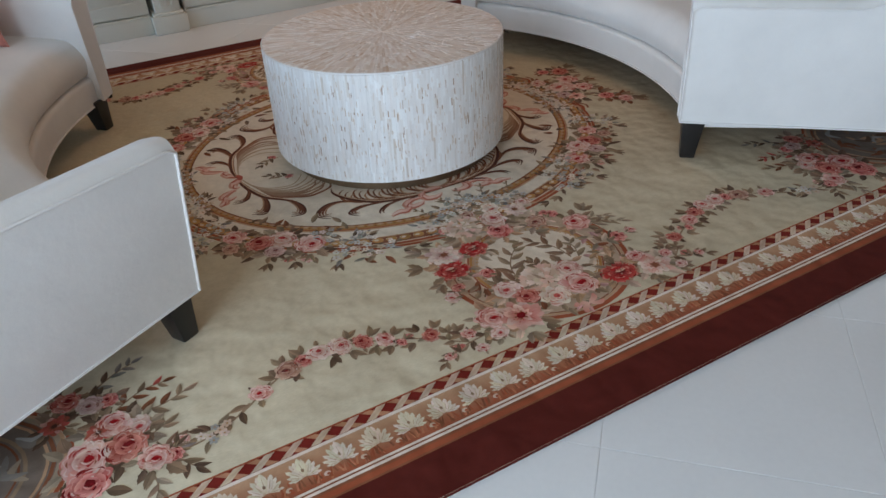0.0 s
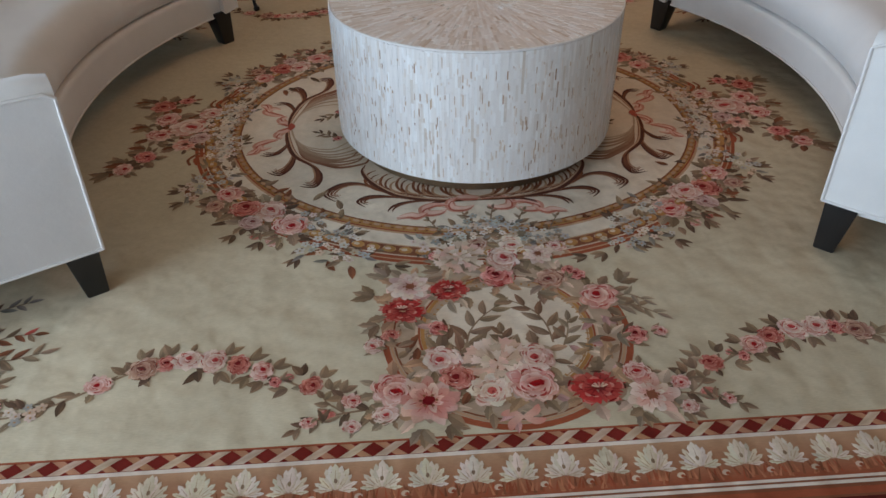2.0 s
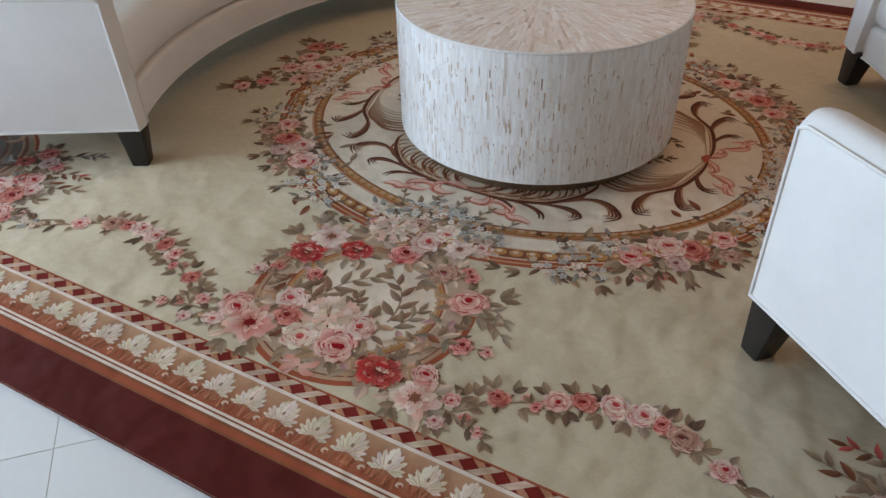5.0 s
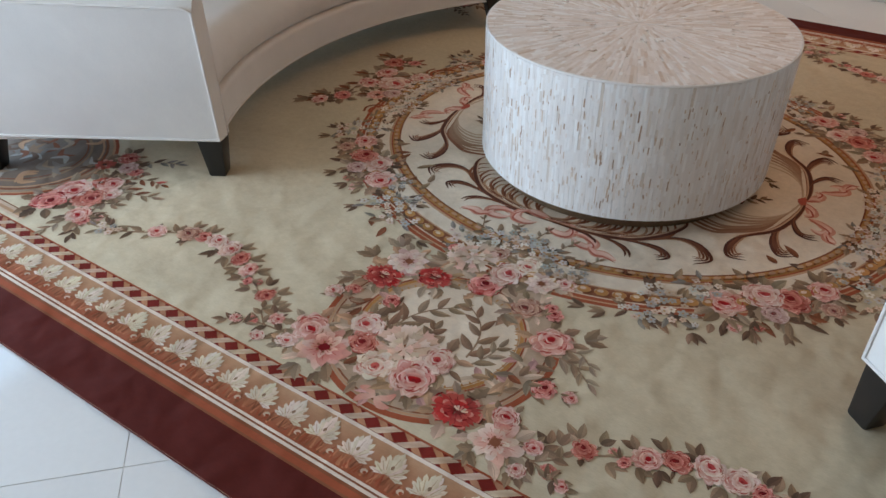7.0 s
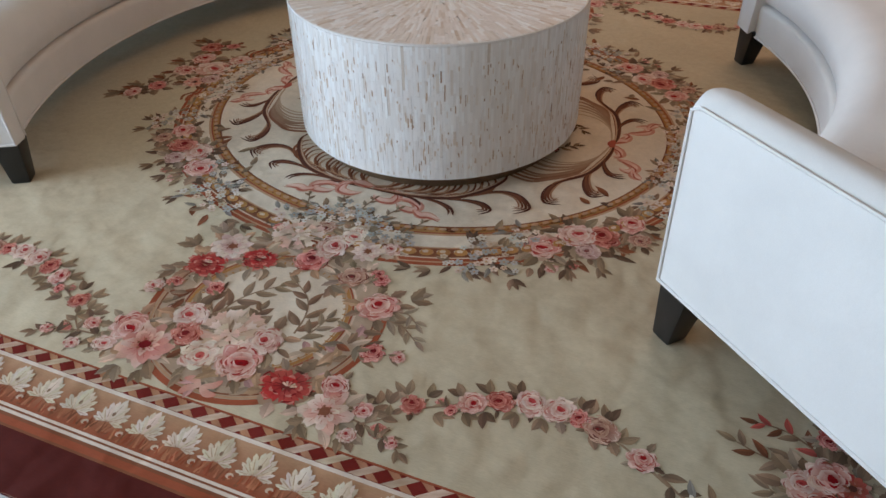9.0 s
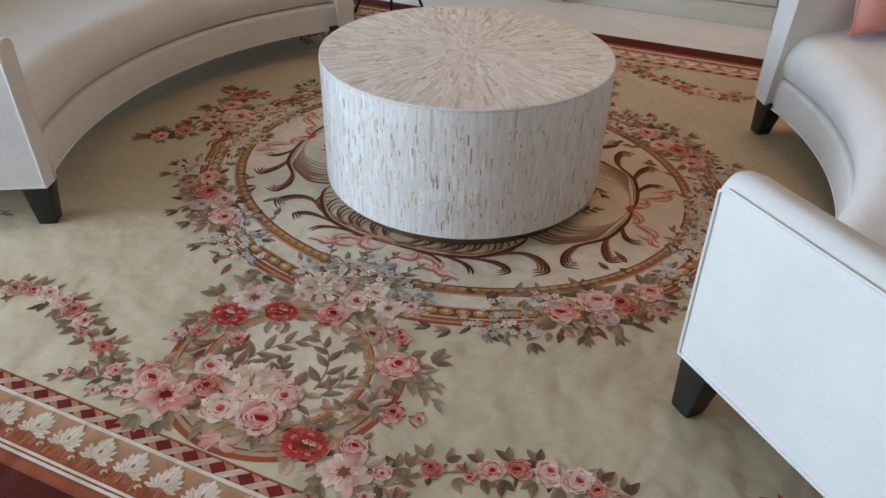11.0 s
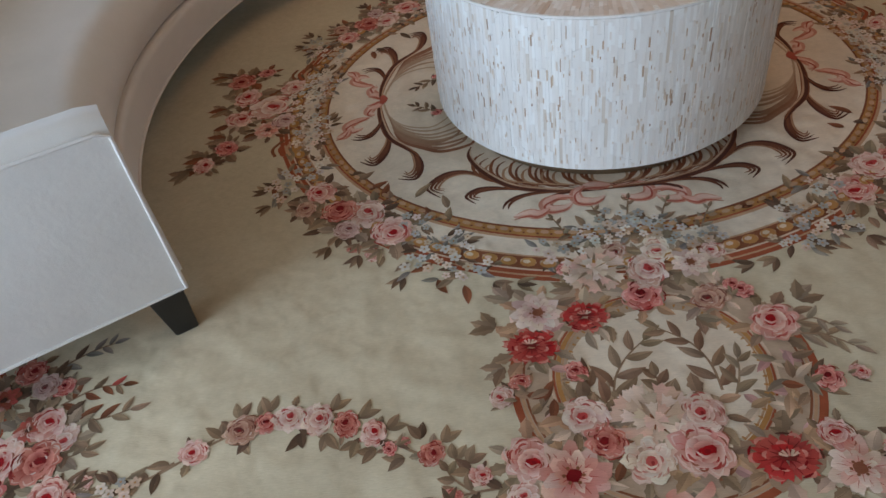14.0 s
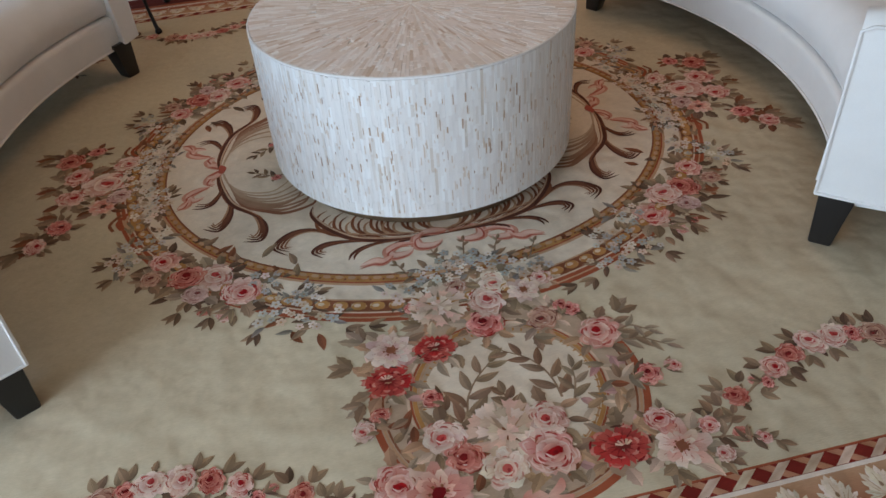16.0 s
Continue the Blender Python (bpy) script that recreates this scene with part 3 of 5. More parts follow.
def leaf(w, x, y, ang, ln, wd, c="leaf", teeth=0):
    """A pointed leaf from its stalk: two halves in two tones, with a rib."""
    ca, sa = math.cos(ang), math.sin(ang)
    base = jitter(c, 0.18)
    bend = dice.uniform(-0.12, 0.12)
    n = 7

    def place(u, v):
        v += bend * ln * 4 * (u / ln) * (1 - u / ln) * 0.6
        return (x + u * ca - v * sa, y + u * sa + v * ca)

    for side, tone in ((1, 1.14), (-1, 0.84)):
        pts = [place(0, 0)]
        for i in range(1, n):
            t = i / n
            half = wd / 2 * math.sin(math.pi * t ** 0.8) ** 0.9
            if teeth and i % 2:
                half *= 1.35
            pts.append(place(t * ln, side * half))
        pts.append(place(ln, 0))
        c2 = tuple(v * tone for v in base)
        w.poly(pts, [tuple(v * (0.75 + 0.4 * k / n) for v in c2) for k in range(len(pts))])
    stroke(w, [place(0, 0), place(ln * 0.5, 0), place(ln * 0.9, 0)], wd * 0.10, wd * 0.04, tuple(v * 0.74 for v in base), n=1)


def leaves_round(w, x, y, r, n, c=("leaf", "olive", "grey", "shade"), size=1.0):
    w.lift(1)
    a0 = dice.uniform(0, 6.28)
    for i in range(n):
        a = a0 + 6.283 * i / n + dice.uniform(-0.35, 0.35)
        ln = min(0.064, r * dice.uniform(0.6, 1.15)) * size
        leaf(w, x + 0.66 * r * math.cos(a), y + 0.66 * r * math.sin(a), a + dice.uniform(-0.4, 0.4), ln, ln * dice.uniform(0.34, 0.58), dice.choice(c), teeth=dice.random() < 0.6)


ROSES = {
    "red": (srgb(222, 160, 146), srgb(174, 52, 46), srgb(96, 8, 12)), "pink": (srgb(222, 194, 178), srgb(188, 108, 94), srgb(148, 16, 20)),
    "pale": (srgb(220, 200, 184), srgb(190, 144, 128), srgb(166, 60, 56)), "cream": (srgb(220, 206, 184), srgb(204, 172, 150), srgb(182, 84, 76)),
    "brown": (srgb(198, 162, 138), srgb(154, 102, 84), srgb(100, 50, 42)), "mauve": (srgb(208, 180, 168), srgb(172, 132, 124), srgb(116, 70, 64)),
    "rust": (srgb(206, 138, 120), srgb(156, 64, 52), srgb(112, 20, 20)),
}


def rose(w, x, y, r, kind="pink"):
    """A cabbage rose: ragged outer petals, a cup of curled ones, and a dark heart to one side."""
    light, mid, heart = ROSES[kind]
    r *= 0.93
    w.lift(2)
    a0 = dice.uniform(0, 6.28)
    turn, thin = dice.uniform(0, 3.14), dice.uniform(0.80, 0.98)
    ct, st = math.cos(turn), math.sin(turn)

    def at(rad, ang):
        u, v = rad * r * math.cos(ang), rad * r * thin * math.sin(ang)
        return (x + u * ct - v * st, y + u * st + v * ct)

    shade = mixc(mid, col("brown"), 0.50)
    rim = [at(dice.uniform(0.66, 0.88), 6.2832 * i / 18) for i in range(18)]
    w.fan((x, y), rim, mid, shade)
    count = dice.choice((7, 8, 9))
    for i in range(count):
        # ragged outer petal: dark root, pale torn lip
        a = a0 + 6.2832 * i / count + dice.uniform(-0.15, 0.15)
        half = 0.52 * dice.uniform(0.8, 1.15)
        tone = jitter(mixc(light, mid, dice.choice((0.0, 0.1, 0.35, 0.6))), 0.12)
        root = jitter(mixc(mid, heart, dice.uniform(0.1, 0.6)), 0.1)
        pts, cols = [at(0.26, a)], [root]
        for k in range(7):
            f = k / 6 - 0.5
            pts.append(at((1.04 - 1.1 * f * f) * dice.uniform(0.90, 1.08), a + 2 * half * f))
            cols.append(mixc(tone, root, 0.55 * abs(f) + 0.1 * (k % 2)))
        w.poly(pts, cols)
        stroke(w, [at(0.38, a + 0.22), at(0.62, a + 0.15), at(0.86, a + 0.24)], 0.055 * r, 0.02 * r, mixc(tone, root, 0.75), n=3)
        stroke(w, [at(0.72, a - 0.30), at(0.92, a - 0.05), at(0.80, a + 0.30)], 0.02 * r, 0.07 * r, mixc(tone, col("white"), 0.35), n=3, belly=True)
    ha = dice.uniform(0, 6.28)
    hx, hy = at(0.16, ha)
    for ring, (dist, size, cnt) in enumerate(((0.36, 0.34, 6), (0.20, 0.27, 4))):
        for i in range(cnt):
            a = a0 + 0.4 + 6.2832 * i / cnt + dice.uniform(-0.25, 0.25)
            px, py = hx + dist * r * math.cos(a), hy + dist * r * math.sin(a)
            pts = blob(px, py, size * r * dice.uniform(0.9, 1.15), size * r * 0.62, a + 1.57, 9, 0.12)
            lit = jitter(mixc(light, mid, 0.1 + 0.35 * ring + dice.uniform(-0.1, 0.2)), 0.12)
            dark = jitter(mixc(mid, heart, 0.35 + 0.3 * ring), 0.12)
            w.poly(pts, [mixc(dark, lit, min(1, max(0, 0.5 + 1.1 * ((qx - px) * math.cos(a) + (qy - py) * math.sin(a)) / (size * r)))) for qx, qy in pts])
    w.poly(blob(hx, hy, 0.31 * r, 0.20 * r, ha, 10, 0.2), [jitter(heart, 0.2) for _ in range(10)])
    w.poly(blob(hx + 0.05 * r, hy, 0.11 * r, 0.07 * r, ha, 7, 0.2), mixc(heart, col("deep"), 0.7))
    stroke(w, [(hx - 0.26 * r, hy + 0.03 * r), (hx - 0.05 * r, hy - 0.17 * r), (hx + 0.24 * r, hy - 0.06 * r)], 0.05 * r, 0.10 * r, light, mid, 4, belly=True)
    for i in range(5):
        # crimson shadow under some of the petals
        a, rad = dice.uniform(0, 6.28), dice.uniform(0.5, 0.9)
        stroke(w, [at(rad, a), at(rad * 1.05, a + 0.3), at(rad * 0.96, a + 0.62)], 0.03 * r, 0.10 * r, mixc(heart, mid, dice.uniform(0.1, 0.6)), n=3, belly=True)
    for i in range(18):
        # short weft strokes that break the petals up
        a, rad = dice.uniform(0, 6.28), dice.uniform(0.35, 1.05)
        tone = mixc(dice.choice((light, light, mid, heart, col("brown"), col("white"))), mid, 0.25)
        stroke(w, [at(rad, a), at(rad * 1.02, a + 0.22), at(rad * 0.94, a + 0.44)], 0.03 * r, 0.065 * r, tone, n=3, belly=True)


def poppy(w, x, y, r):
    """A full red flower: broad ruffled petals with pale torn lips round a dark eye."""
    w.lift(2)
    a0, flat = dice.uniform(0, 6.28), dice.uniform(0.72, 0.86)
    for ring, (reach, count, turn) in enumerate(((1.0, 6, 0.0), (0.60, 5, 0.5))):
        for i in range(count):
            a = a0 + 6.2832 * (i + turn) / count + dice.uniform(-0.12, 0.12)
            half = 6.9 / count * dice.uniform(0.9, 1.1)
            tone = jitter(mixc(col("red"), col("rose"), dice.choice((0.1, 0.35, 0.7, 1.0))), 0.16)
            root = jitter(mixc(col("deep"), col("dark"), dice.uniform(0.0, 0.4)), 0.12)
            pts, cols = [(x + 0.10 * r * math.cos(a), y + 0.10 * r * math.sin(a))], [root]
            for k in range(9):
                f = k / 8 - 0.5
                rad = r * reach * (1.0 - 0.75 * f * f) * (1.06 if k % 2 else 0.84) * dice.uniform(0.9, 1.06)
                pts.append((x + rad * math.cos(a + half * f), y + flat * rad * math.sin(a + half * f)))
                cols.append(mixc(tone, root, 1.3 * abs(f) * dice.uniform(0.3, 0.9)))
            w.poly(pts, cols)
            rim = [(x + r * reach * q * math.cos(a + half * f), y + flat * r * reach * q * math.sin(a + half * f)) for f, q in ((-0.18, 0.86), (0.02, 0.95), (0.20, 0.88))]
            stroke(w, rim, 0.03 * r, 0.11 * r, mixc(col("pink"), tone, 0.4), mixc(col("pale"), tone, 0.45), 4, belly=True)
            for f in (-0.2, 0.15):
                stroke(w, [(x + r * reach * q * math.cos(a + half * f), y + flat * r * reach * q * math.sin(a + half * f)) for q in (0.25, 0.75)], 0.06 * r, 0.015 * r, root, n=1)
    hx, hy = x + dice.uniform(-0.12, 0.12) * r, y + dice.uniform(-0.02, 0.14) * r
    w.poly(blob(hx, hy, 0.26 * r, 0.15 * r, 0.0, 11, 0.25), mixc(col("dark"), col("deep"), 0.5))
    for i in range(5):
        a = 0.5 + 0.55 * i
        stroke(w, [(hx + 0.08 * r * math.cos(a), hy), (hx + 0.30 * r * math.cos(a), hy + 0.22 * r * math.sin(a))], 0.05 * r, 0.09 * r, jitter(dice.choice(("beige", "pale", "pink"))), n=1)
    for i in range(9):
        a, rad = dice.uniform(0, 6.28), dice.uniform(0.45, 1.0)
        tone = dice.choice((col("deep"), col("rose"), col("pink"), col("dark")))
        stroke(w, [(x + rad * r * math.cos(a + t), y + flat * rad * r * math.sin(a + t)) for t in (0.0, 0.2, 0.42)], 0.03 * r, 0.08 * r, tone, n=3, belly=True)


def haze(w, x, y, r):
    """A ragged patch of brown-grey wool under a cluster."""
    w.lift(1)
    w.base = 0.0006 + dice.random() * 0.0001
    w.poly(blob(x, y, r, r * 0.85, dice.uniform(0, 3), 18, 0.22), jitter(mixc(col("olive"), col("beige"), dice.uniform(0.1, 0.6)), 0.12))


def anemone(w, x, y, r, light="pale", mid="pink", eye="dark", count=9):
    """An open flower of radial petals round a dark eye."""
    w.lift(2)
    a0 = dice.uniform(0, 6.28)
    for ring, (ln, k) in enumerate(((0.96, 0), (0.78, 0.5), (0.52, 0.2))):
        for i in range(count):
            a = a0 + 6.2832 * (i + k) / count + dice.uniform(-0.12, 0.12)
            ln2 = r * ln * dice.uniform(0.85, 1.05)
            pts = blob(x + 0.52 * ln2 * math.cos(a), y + 0.52 * ln2 * math.sin(a), 0.5 * ln2, 0.27 * ln2, a, 10, 0.2)
            c0, c1 = jitter(mixc(col(mid), col("deep"), 0.12 * ring), 0.2), jitter(mixc(col(light), col(dice.choice(("white", mid, light))), 0.4), 0.15)
            w.poly(pts, [mixc(c0, c1, min(1, math.hypot(px - x, py - y) / ln2)) for px, py in pts])
            stroke(w, [(x + 0.2 * ln2 * math.cos(a), y + 0.2 * ln2 * math.sin(a)), (x + 0.75 * ln2 * math.cos(a), y + 0.75 * ln2 * math.sin(a))], r * 0.05, r * 0.01, mixc(col(mid), col("deep"), 0.35), n=1)
    w.poly(blob(x, y, 0.2 * r, 0.18 * r, 0, 10, 0.15), jitter(eye))
    for i in range(6):
        a = 6.2832 * i / 6
        w.poly(blob(x + 0.24 * r * math.cos(a), y + 0.22 * r * math.sin(a), 0.05 * r, 0.05 * r, 0, 6), jitter("brown"))


def carnation(w, x, y, r, light="beige", mid="blush"):
    """A ragged many-petalled flower."""
    w.lift(2)
    for dist, ln, count in ((0.55, 0.55, 15), (0.36, 0.46, 11), (0.18, 0.36, 8), (0.04, 0.26, 5)):
        for i in range(count):
            a = 6.2832 * i / count + dice.uniform(-0.25, 0.25)
            bx, by = x + dist * r * math.cos(a), y + dist * r * math.sin(a)
            c0, c1 = jitter(mixc(col(light), col("brown"), 0.25)), jitter(dice.choice((light, mid, "pale")))
            tip = [(bx + ln * r * math.cos(a + d), by + ln * r * math.sin(a + d)) for d in (-0.42, -0.22, 0.0, 0.24, 0.45)]
            tip[1] = (bx + ln * r * 0.82 * math.cos(a - 0.22), by + ln * r * 0.82 * math.sin(a - 0.22))
            tip[3] = (bx + ln * r * 0.80 * math.cos(a + 0.24), by + ln * r * 0.80 * math.sin(a + 0.24))
            w.poly([(bx - 0.15 * r * math.cos(a), by - 0.15 * r * math.sin(a))] + tip, [c0] + [c1] * 5)


def floret(w, x, y, r, c="sky", eye="gold"):
    a0 = dice.uniform(0, 6.28)
    base = jitter(c, 0.14)
    for i in range(5):
        a = a0 + 6.2832 * i / 5
        w.poly(blob(x + 0.58 * r * math.cos(a), y + 0.58 * r * math.sin(a), 0.46 * r, 0.36 * r, a, 7), [mixc(base, col("slate"), 0.35 * (k in (3, 4))) for k in range(7)])
    w.poly(blob(x, y, 0.2 * r, 0.2 * r, 0, 6), jitter(eye))


def florets(w, x, y, rx, ry, n, ang=0.0, tones=("sky", "blue", "white", "beige", "blue", "blush")):
    """A loose cluster of small five-petalled flowers among narrow leaves."""
    w.lift(1)
    ca, sa = math.cos(ang), math.sin(ang)
    for i in range(n):
        t, k = dice.uniform(0, 6.28), math.sqrt(dice.random())
        u, v = rx * k * math.cos(t), ry * k * math.sin(t)
        px, py = x + u * ca - v * sa, y + u * sa + v * ca
        leaf(w, px, py, math.atan2(py - y, px - x) + dice.uniform(-0.7, 0.7), 0.046, 0.016, dice.choice(("leaf", "shade", "olive", "slate")))
    w.lift(2)
    for i in range(n):
        t, k = 6.283 * i * 0.618, math.sqrt((i + 0.5) / n)
        u, v = rx * k * math.cos(t), ry * k * math.sin(t)
        floret(w, x + u * ca - v * sa, y + u * sa + v * ca, dice.uniform(0.0105, 0.0165), dice.choice(tones))


def bud(w, x, y, r, ang, kind="pink"):
    """A half-open bud between narrow sepals."""
    for d in (-0.75, 0.0, 0.75):
        leaf(w, x - 0.9 * r * math.cos(ang), y - 0.9 * r * math.sin(ang), ang + d, 1.9 * r, 0.55 * r, dice.choice(("olive", "leaf", "shade")))
    rose(w, x, y, r, kind)
    leaf(w, x - 1.1 * r * math.cos(ang), y - 1.1 * r * math.sin(ang), ang + 0.3, 1.0 * r, 0.4 * r, "olive")


def sprig(w, pts, n, ln, c=("leaf", "olive", "shade"), stem="leaf", wide=0.36, tip=True):
    """A curved stalk with leaves on either side."""
    w.lift(1)
    path = smooth_path(pts, 10)
    stroke(w, path, 0.006, 0.003, stem, n=1)
    m = len(path)
    for i in range(n):
        k = int((i + 0.6) / n * (m - 2))
        x, y = path[k]
        a = math.atan2(path[k + 1][1] - y, path[k + 1][0] - x)
        s = 1 if i % 2 else -1
        size = ln * (1.05 - 0.35 * i / n)
        leaf(w, x, y, a + s * dice.uniform(0.55, 0.95), size, size * wide, dice.choice(c))
    if tip:
        x, y = path[-1]
        a = math.atan2(y - path[-3][1], x - path[-3][0])
        leaf(w, x, y, a, ln * 0.8, ln * 0.8 * wide, c[0])


def ellipse_band(w, a0, b0, a1, b1, c, n=144):
    cc = col(c)
    w.step += 1
    for i in range(n):
        t, u = 6.28318 * i / n, 6.28318 * (i + 1) / n
        w.step -= 1
        q = [(CX + a * math.cos(s), CY + b * math.sin(s)) for a, b, s in ((a0, b0, t), (a1, b1, t), (a1, b1, u), (a0, b0, u))]
        w.poly(q, cc)


def on_ellipse(a, b, deg):
    return (CX + a * math.cos(radians(deg)), CY + b * math.sin(radians(deg)))


rug = empty("carpet", pose(0, 0, 0), "cream wool carpet woven with rose garlands, medallion and rust border", "carpet")
# the thick ground cloth, edge slightly rounded
ground = part("ground_cloth", box(-RX, RX, RY0, RY1, LOW, 0.0, 0.004), WOOL, rug, "plain cream field of thick wool")
att = ground.data.color_attributes.new("dye", "FLOAT_COLOR", "CORNER")
flat = np.tile(np.array([*PAL["field"], 1], dtype=np.float32), (len(ground.data.loops), 1))
edge = np.array([*PAL["maroon"], 1], dtype=np.float32)
for p in ground.data.polygons:
    if abs(p.normal.z) < 0.9:
        for li in p.loop_indices:
            flat[li] = edge
att.data.foreach_set("color", flat.ravel())

# border: straight bands that run round all four sides, mitred at the corners
BANDS = ((0.001, 0.127, "maroon"), (0.127, 0.133, "brown"), (0.133, 0.150, "rust"), (0.150, 0.158, "brown"), (0.158, 0.166, "white"), (0.166, 0.171, "brown"), (0.171, 0.178, "white"), (0.178, 0.286, "tan"), (0.286, 0.296, "white"), (0.296, 0.333, "lattice"), (0.333, 0.338, "rust"))
for d0, d1, c in BANDS:
    w = Weave()
    w.lift(0)
    o = [(-RX + d0, RY0 + d0), (RX - d0, RY0 + d0), (RX - d0, RY1 - d0), (-RX + d0, RY1 - d0)]
    i4 = [(-RX + d1, RY0 + d1), (RX - d1, RY0 + d1), (RX - d1, RY1 - d1), (-RX + d1, RY1 - d1)]
    for k in range(4):
        j = (k + 1) % 4
        if c == "tan":
            # the leaf band turns from rust at its foot to tan
            w.poly([o[k], o[j], i4[j], i4[k]], [mixc(col("rust"), col("brown"), 0.15), mixc(col("rust"), col("brown"), 0.15), col("tan"), col("tan")])
        else:
            w.poly([o[k], o[j], i4[j], i4[k]], col(c))
    w.finish("border_band", rug, "plain " + {"tan": "rust to tan", "lattice": "dark red"}.get(c, c) + " woven border band")


def along(side, s, d):
    """A place on the border: s along the side, d in from the outer edge."""
    if side == 0:
        return (s, RY0 + d)
    if side == 1:
        return (RX - d, s)
    if side == 2:
        return (-s + 2 * CX, RY1 - d)
    return (-RX + d, -s + 2 * CY)


w = Weave()
for side, lo, hi in ((0, -RX + 0.33, RX - 0.33), (2, -RX + 0.39, RX - 0.27), (1, RY0 + 0.33, RY1 - 0.33), (3, RY0 + 0.33, RY1 - 0.33)):
    n = int((hi - lo) / 0.074)
    for i in range(n):
        s = lo + (i + 0.5) * (hi - lo) / n
        h = (hi - lo) / n
        w.lift(0)
        w.base = 0.0006
        # ribbons crossing over a dark red ground
        for tone, sgn, wide in ((mixc(col("rust2"), col("tan"), 0.5), -1, 0.17), (mixc(col("beige"), col("cream"), 0.3), 1, 0.18)):
            q = []
            for u, v in ((-0.30 - wide, 0.297), (-0.30 + wide, 0.297), (0.30 + wide, 0.332), (0.30 - wide, 0.332)):
                q.append(along(side, s + sgn * u * h, v))
            c = jitter(tone, 0.1)
            w.poly(q, [mixc(c, col("brown"), 0.25), c, mixc(c, col("brown"), 0.4), c])
w.finish("lattice_band", rug, "band of crossed tan ribbons on dark red")

w = Weave()
for side, lo, hi in ((0, -RX + 0.24, RX - 0.24), (2, -RX + 0.30, RX - 0.18), (1, RY0 + 0.24, RY1 - 0.24), (3, RY0 + 0.24, RY1 - 0.24)):
    n = int((hi - lo) / 0.0935)
    h = (hi - lo) / n
    for i in range(n):
        s = lo + (i + 0.5) * h
        w.lift(0)
        w.base = 0.0005
        # rust grass at the foot
        for k in range(16):
            u = s + dice.uniform(-0.5, 0.5) * h
            v = 0.181 + dice.random() * 0.014
            a, b = along(side, u, v), along(side, u + dice.uniform(-0.012, 0.012), v + dice.uniform(0.02, 0.042))
            stroke(w, [a, b], 0.006, 0.001, jitter(dice.choice(("rust", "brown", "rust2")), 0.15), n=1)
        # an acanthus leaf: broad ragged lobes spread from the foot over a duller back
        w.base = 0.0007
        for k in range(9):
            f = k / 4 - 1
            tip = along(side, s + f * h * 0.40, 0.226 + 0.052 * math.cos(f * 1.25))
            w.poly(blob((tip[0] + along(side, s, 0.222)[0]) / 2, (tip[1] + along(side, s, 0.222)[1]) / 2, 0.013, 0.010, dice.uniform(0, 3), 8, 0.15), jitter(mixc(col("cream"), col("tan"), 0.35), 0.08))
        w.base = 0.0011
        for k, (du, dv) in enumerate(((-0.50, 0.219), (0.50, 0.219), (-0.49, 0.236), (0.49, 0.236), (-0.41, 0.253), (0.41, 0.253), (-0.27, 0.268), (0.27, 0.268), (-0.12, 0.277), (0.12, 0.277), (0.0, 0.284))):
            c = jitter(dice.choice(("cream", "cream", "white")), 0.1)
            tx, tz = du * h * 0.92 + dice.uniform(-0.003, 0.003), dv + dice.uniform(-0.003, 0.003)
            rx, rz = du * h * 0.15, 0.217
            dx, dz = tx - rx, tz - rz
            dull = mixc(c, col("tan"), 0.45)
            lobe, tones = [along(side, s + rx, rz)], [dull]
            for t, wide in ((0.35, 0.10), (0.60, 0.19), (0.66, 0.10), (0.84, 0.11), (1.0, 0.0), (0.82, -0.11), (0.68, -0.10), (0.58, -0.19), (0.33, -0.10)):
                lobe.append(along(side, s + rx + dx * t - dz * wide, rz + dz * t + dx * wide))
                tones.append(mixc(c, dull, 0.5 if wide < 0 else 0.05))
            w.poly(lobe, tones)
            stroke(w, [along(side, s + rx + dx * 0.25, rz + dz * 0.25), along(side, s + rx + dx * 0.75, rz + dz * 0.75)], 0.0028, 0.001, mixc(dull, col("brown"), 0.3), n=1)
        w.poly(blob(*along(side, s, 0.240), 0.004, 0.006, 0, 8), jitter("leaf"))
        # a pale bead between two leaves
        u = s + h * 0.5
        w.poly(blob(*along(side, u, 0.201), 0.009, 0.007, 0.3, 8), jitter("beige"))
        w.poly(blob(*along(side, u + 0.003, 0.199), 0.005, 0.004, 0.3, 6), jitter("rust"))
w.finish("leaf_band", rug, "band of cream acanthus leaves on rust")

# central medallion
w = Weave()
w.lift(0)
w.fan((CX, CY), [on_ellipse(0.85, 0.72, 2.5 * i) for i in range(144)], PAL["ivory"], PAL["ivory"])
w.fan((CX, CY), [on_ellipse(0.60, 0.50, 2.5 * i) for i in range(144)], PAL["inner"], mixc(PAL["inner"], PAL["ivory"], 0.85))
R0, R1 = (0.825, 0.700), (0.985, 0.885)


def at_ring(s):
    return (R0[0] + (R1[0] - R0[0]) * s, R0[1] + (R1[1] - R0[1]) * s)


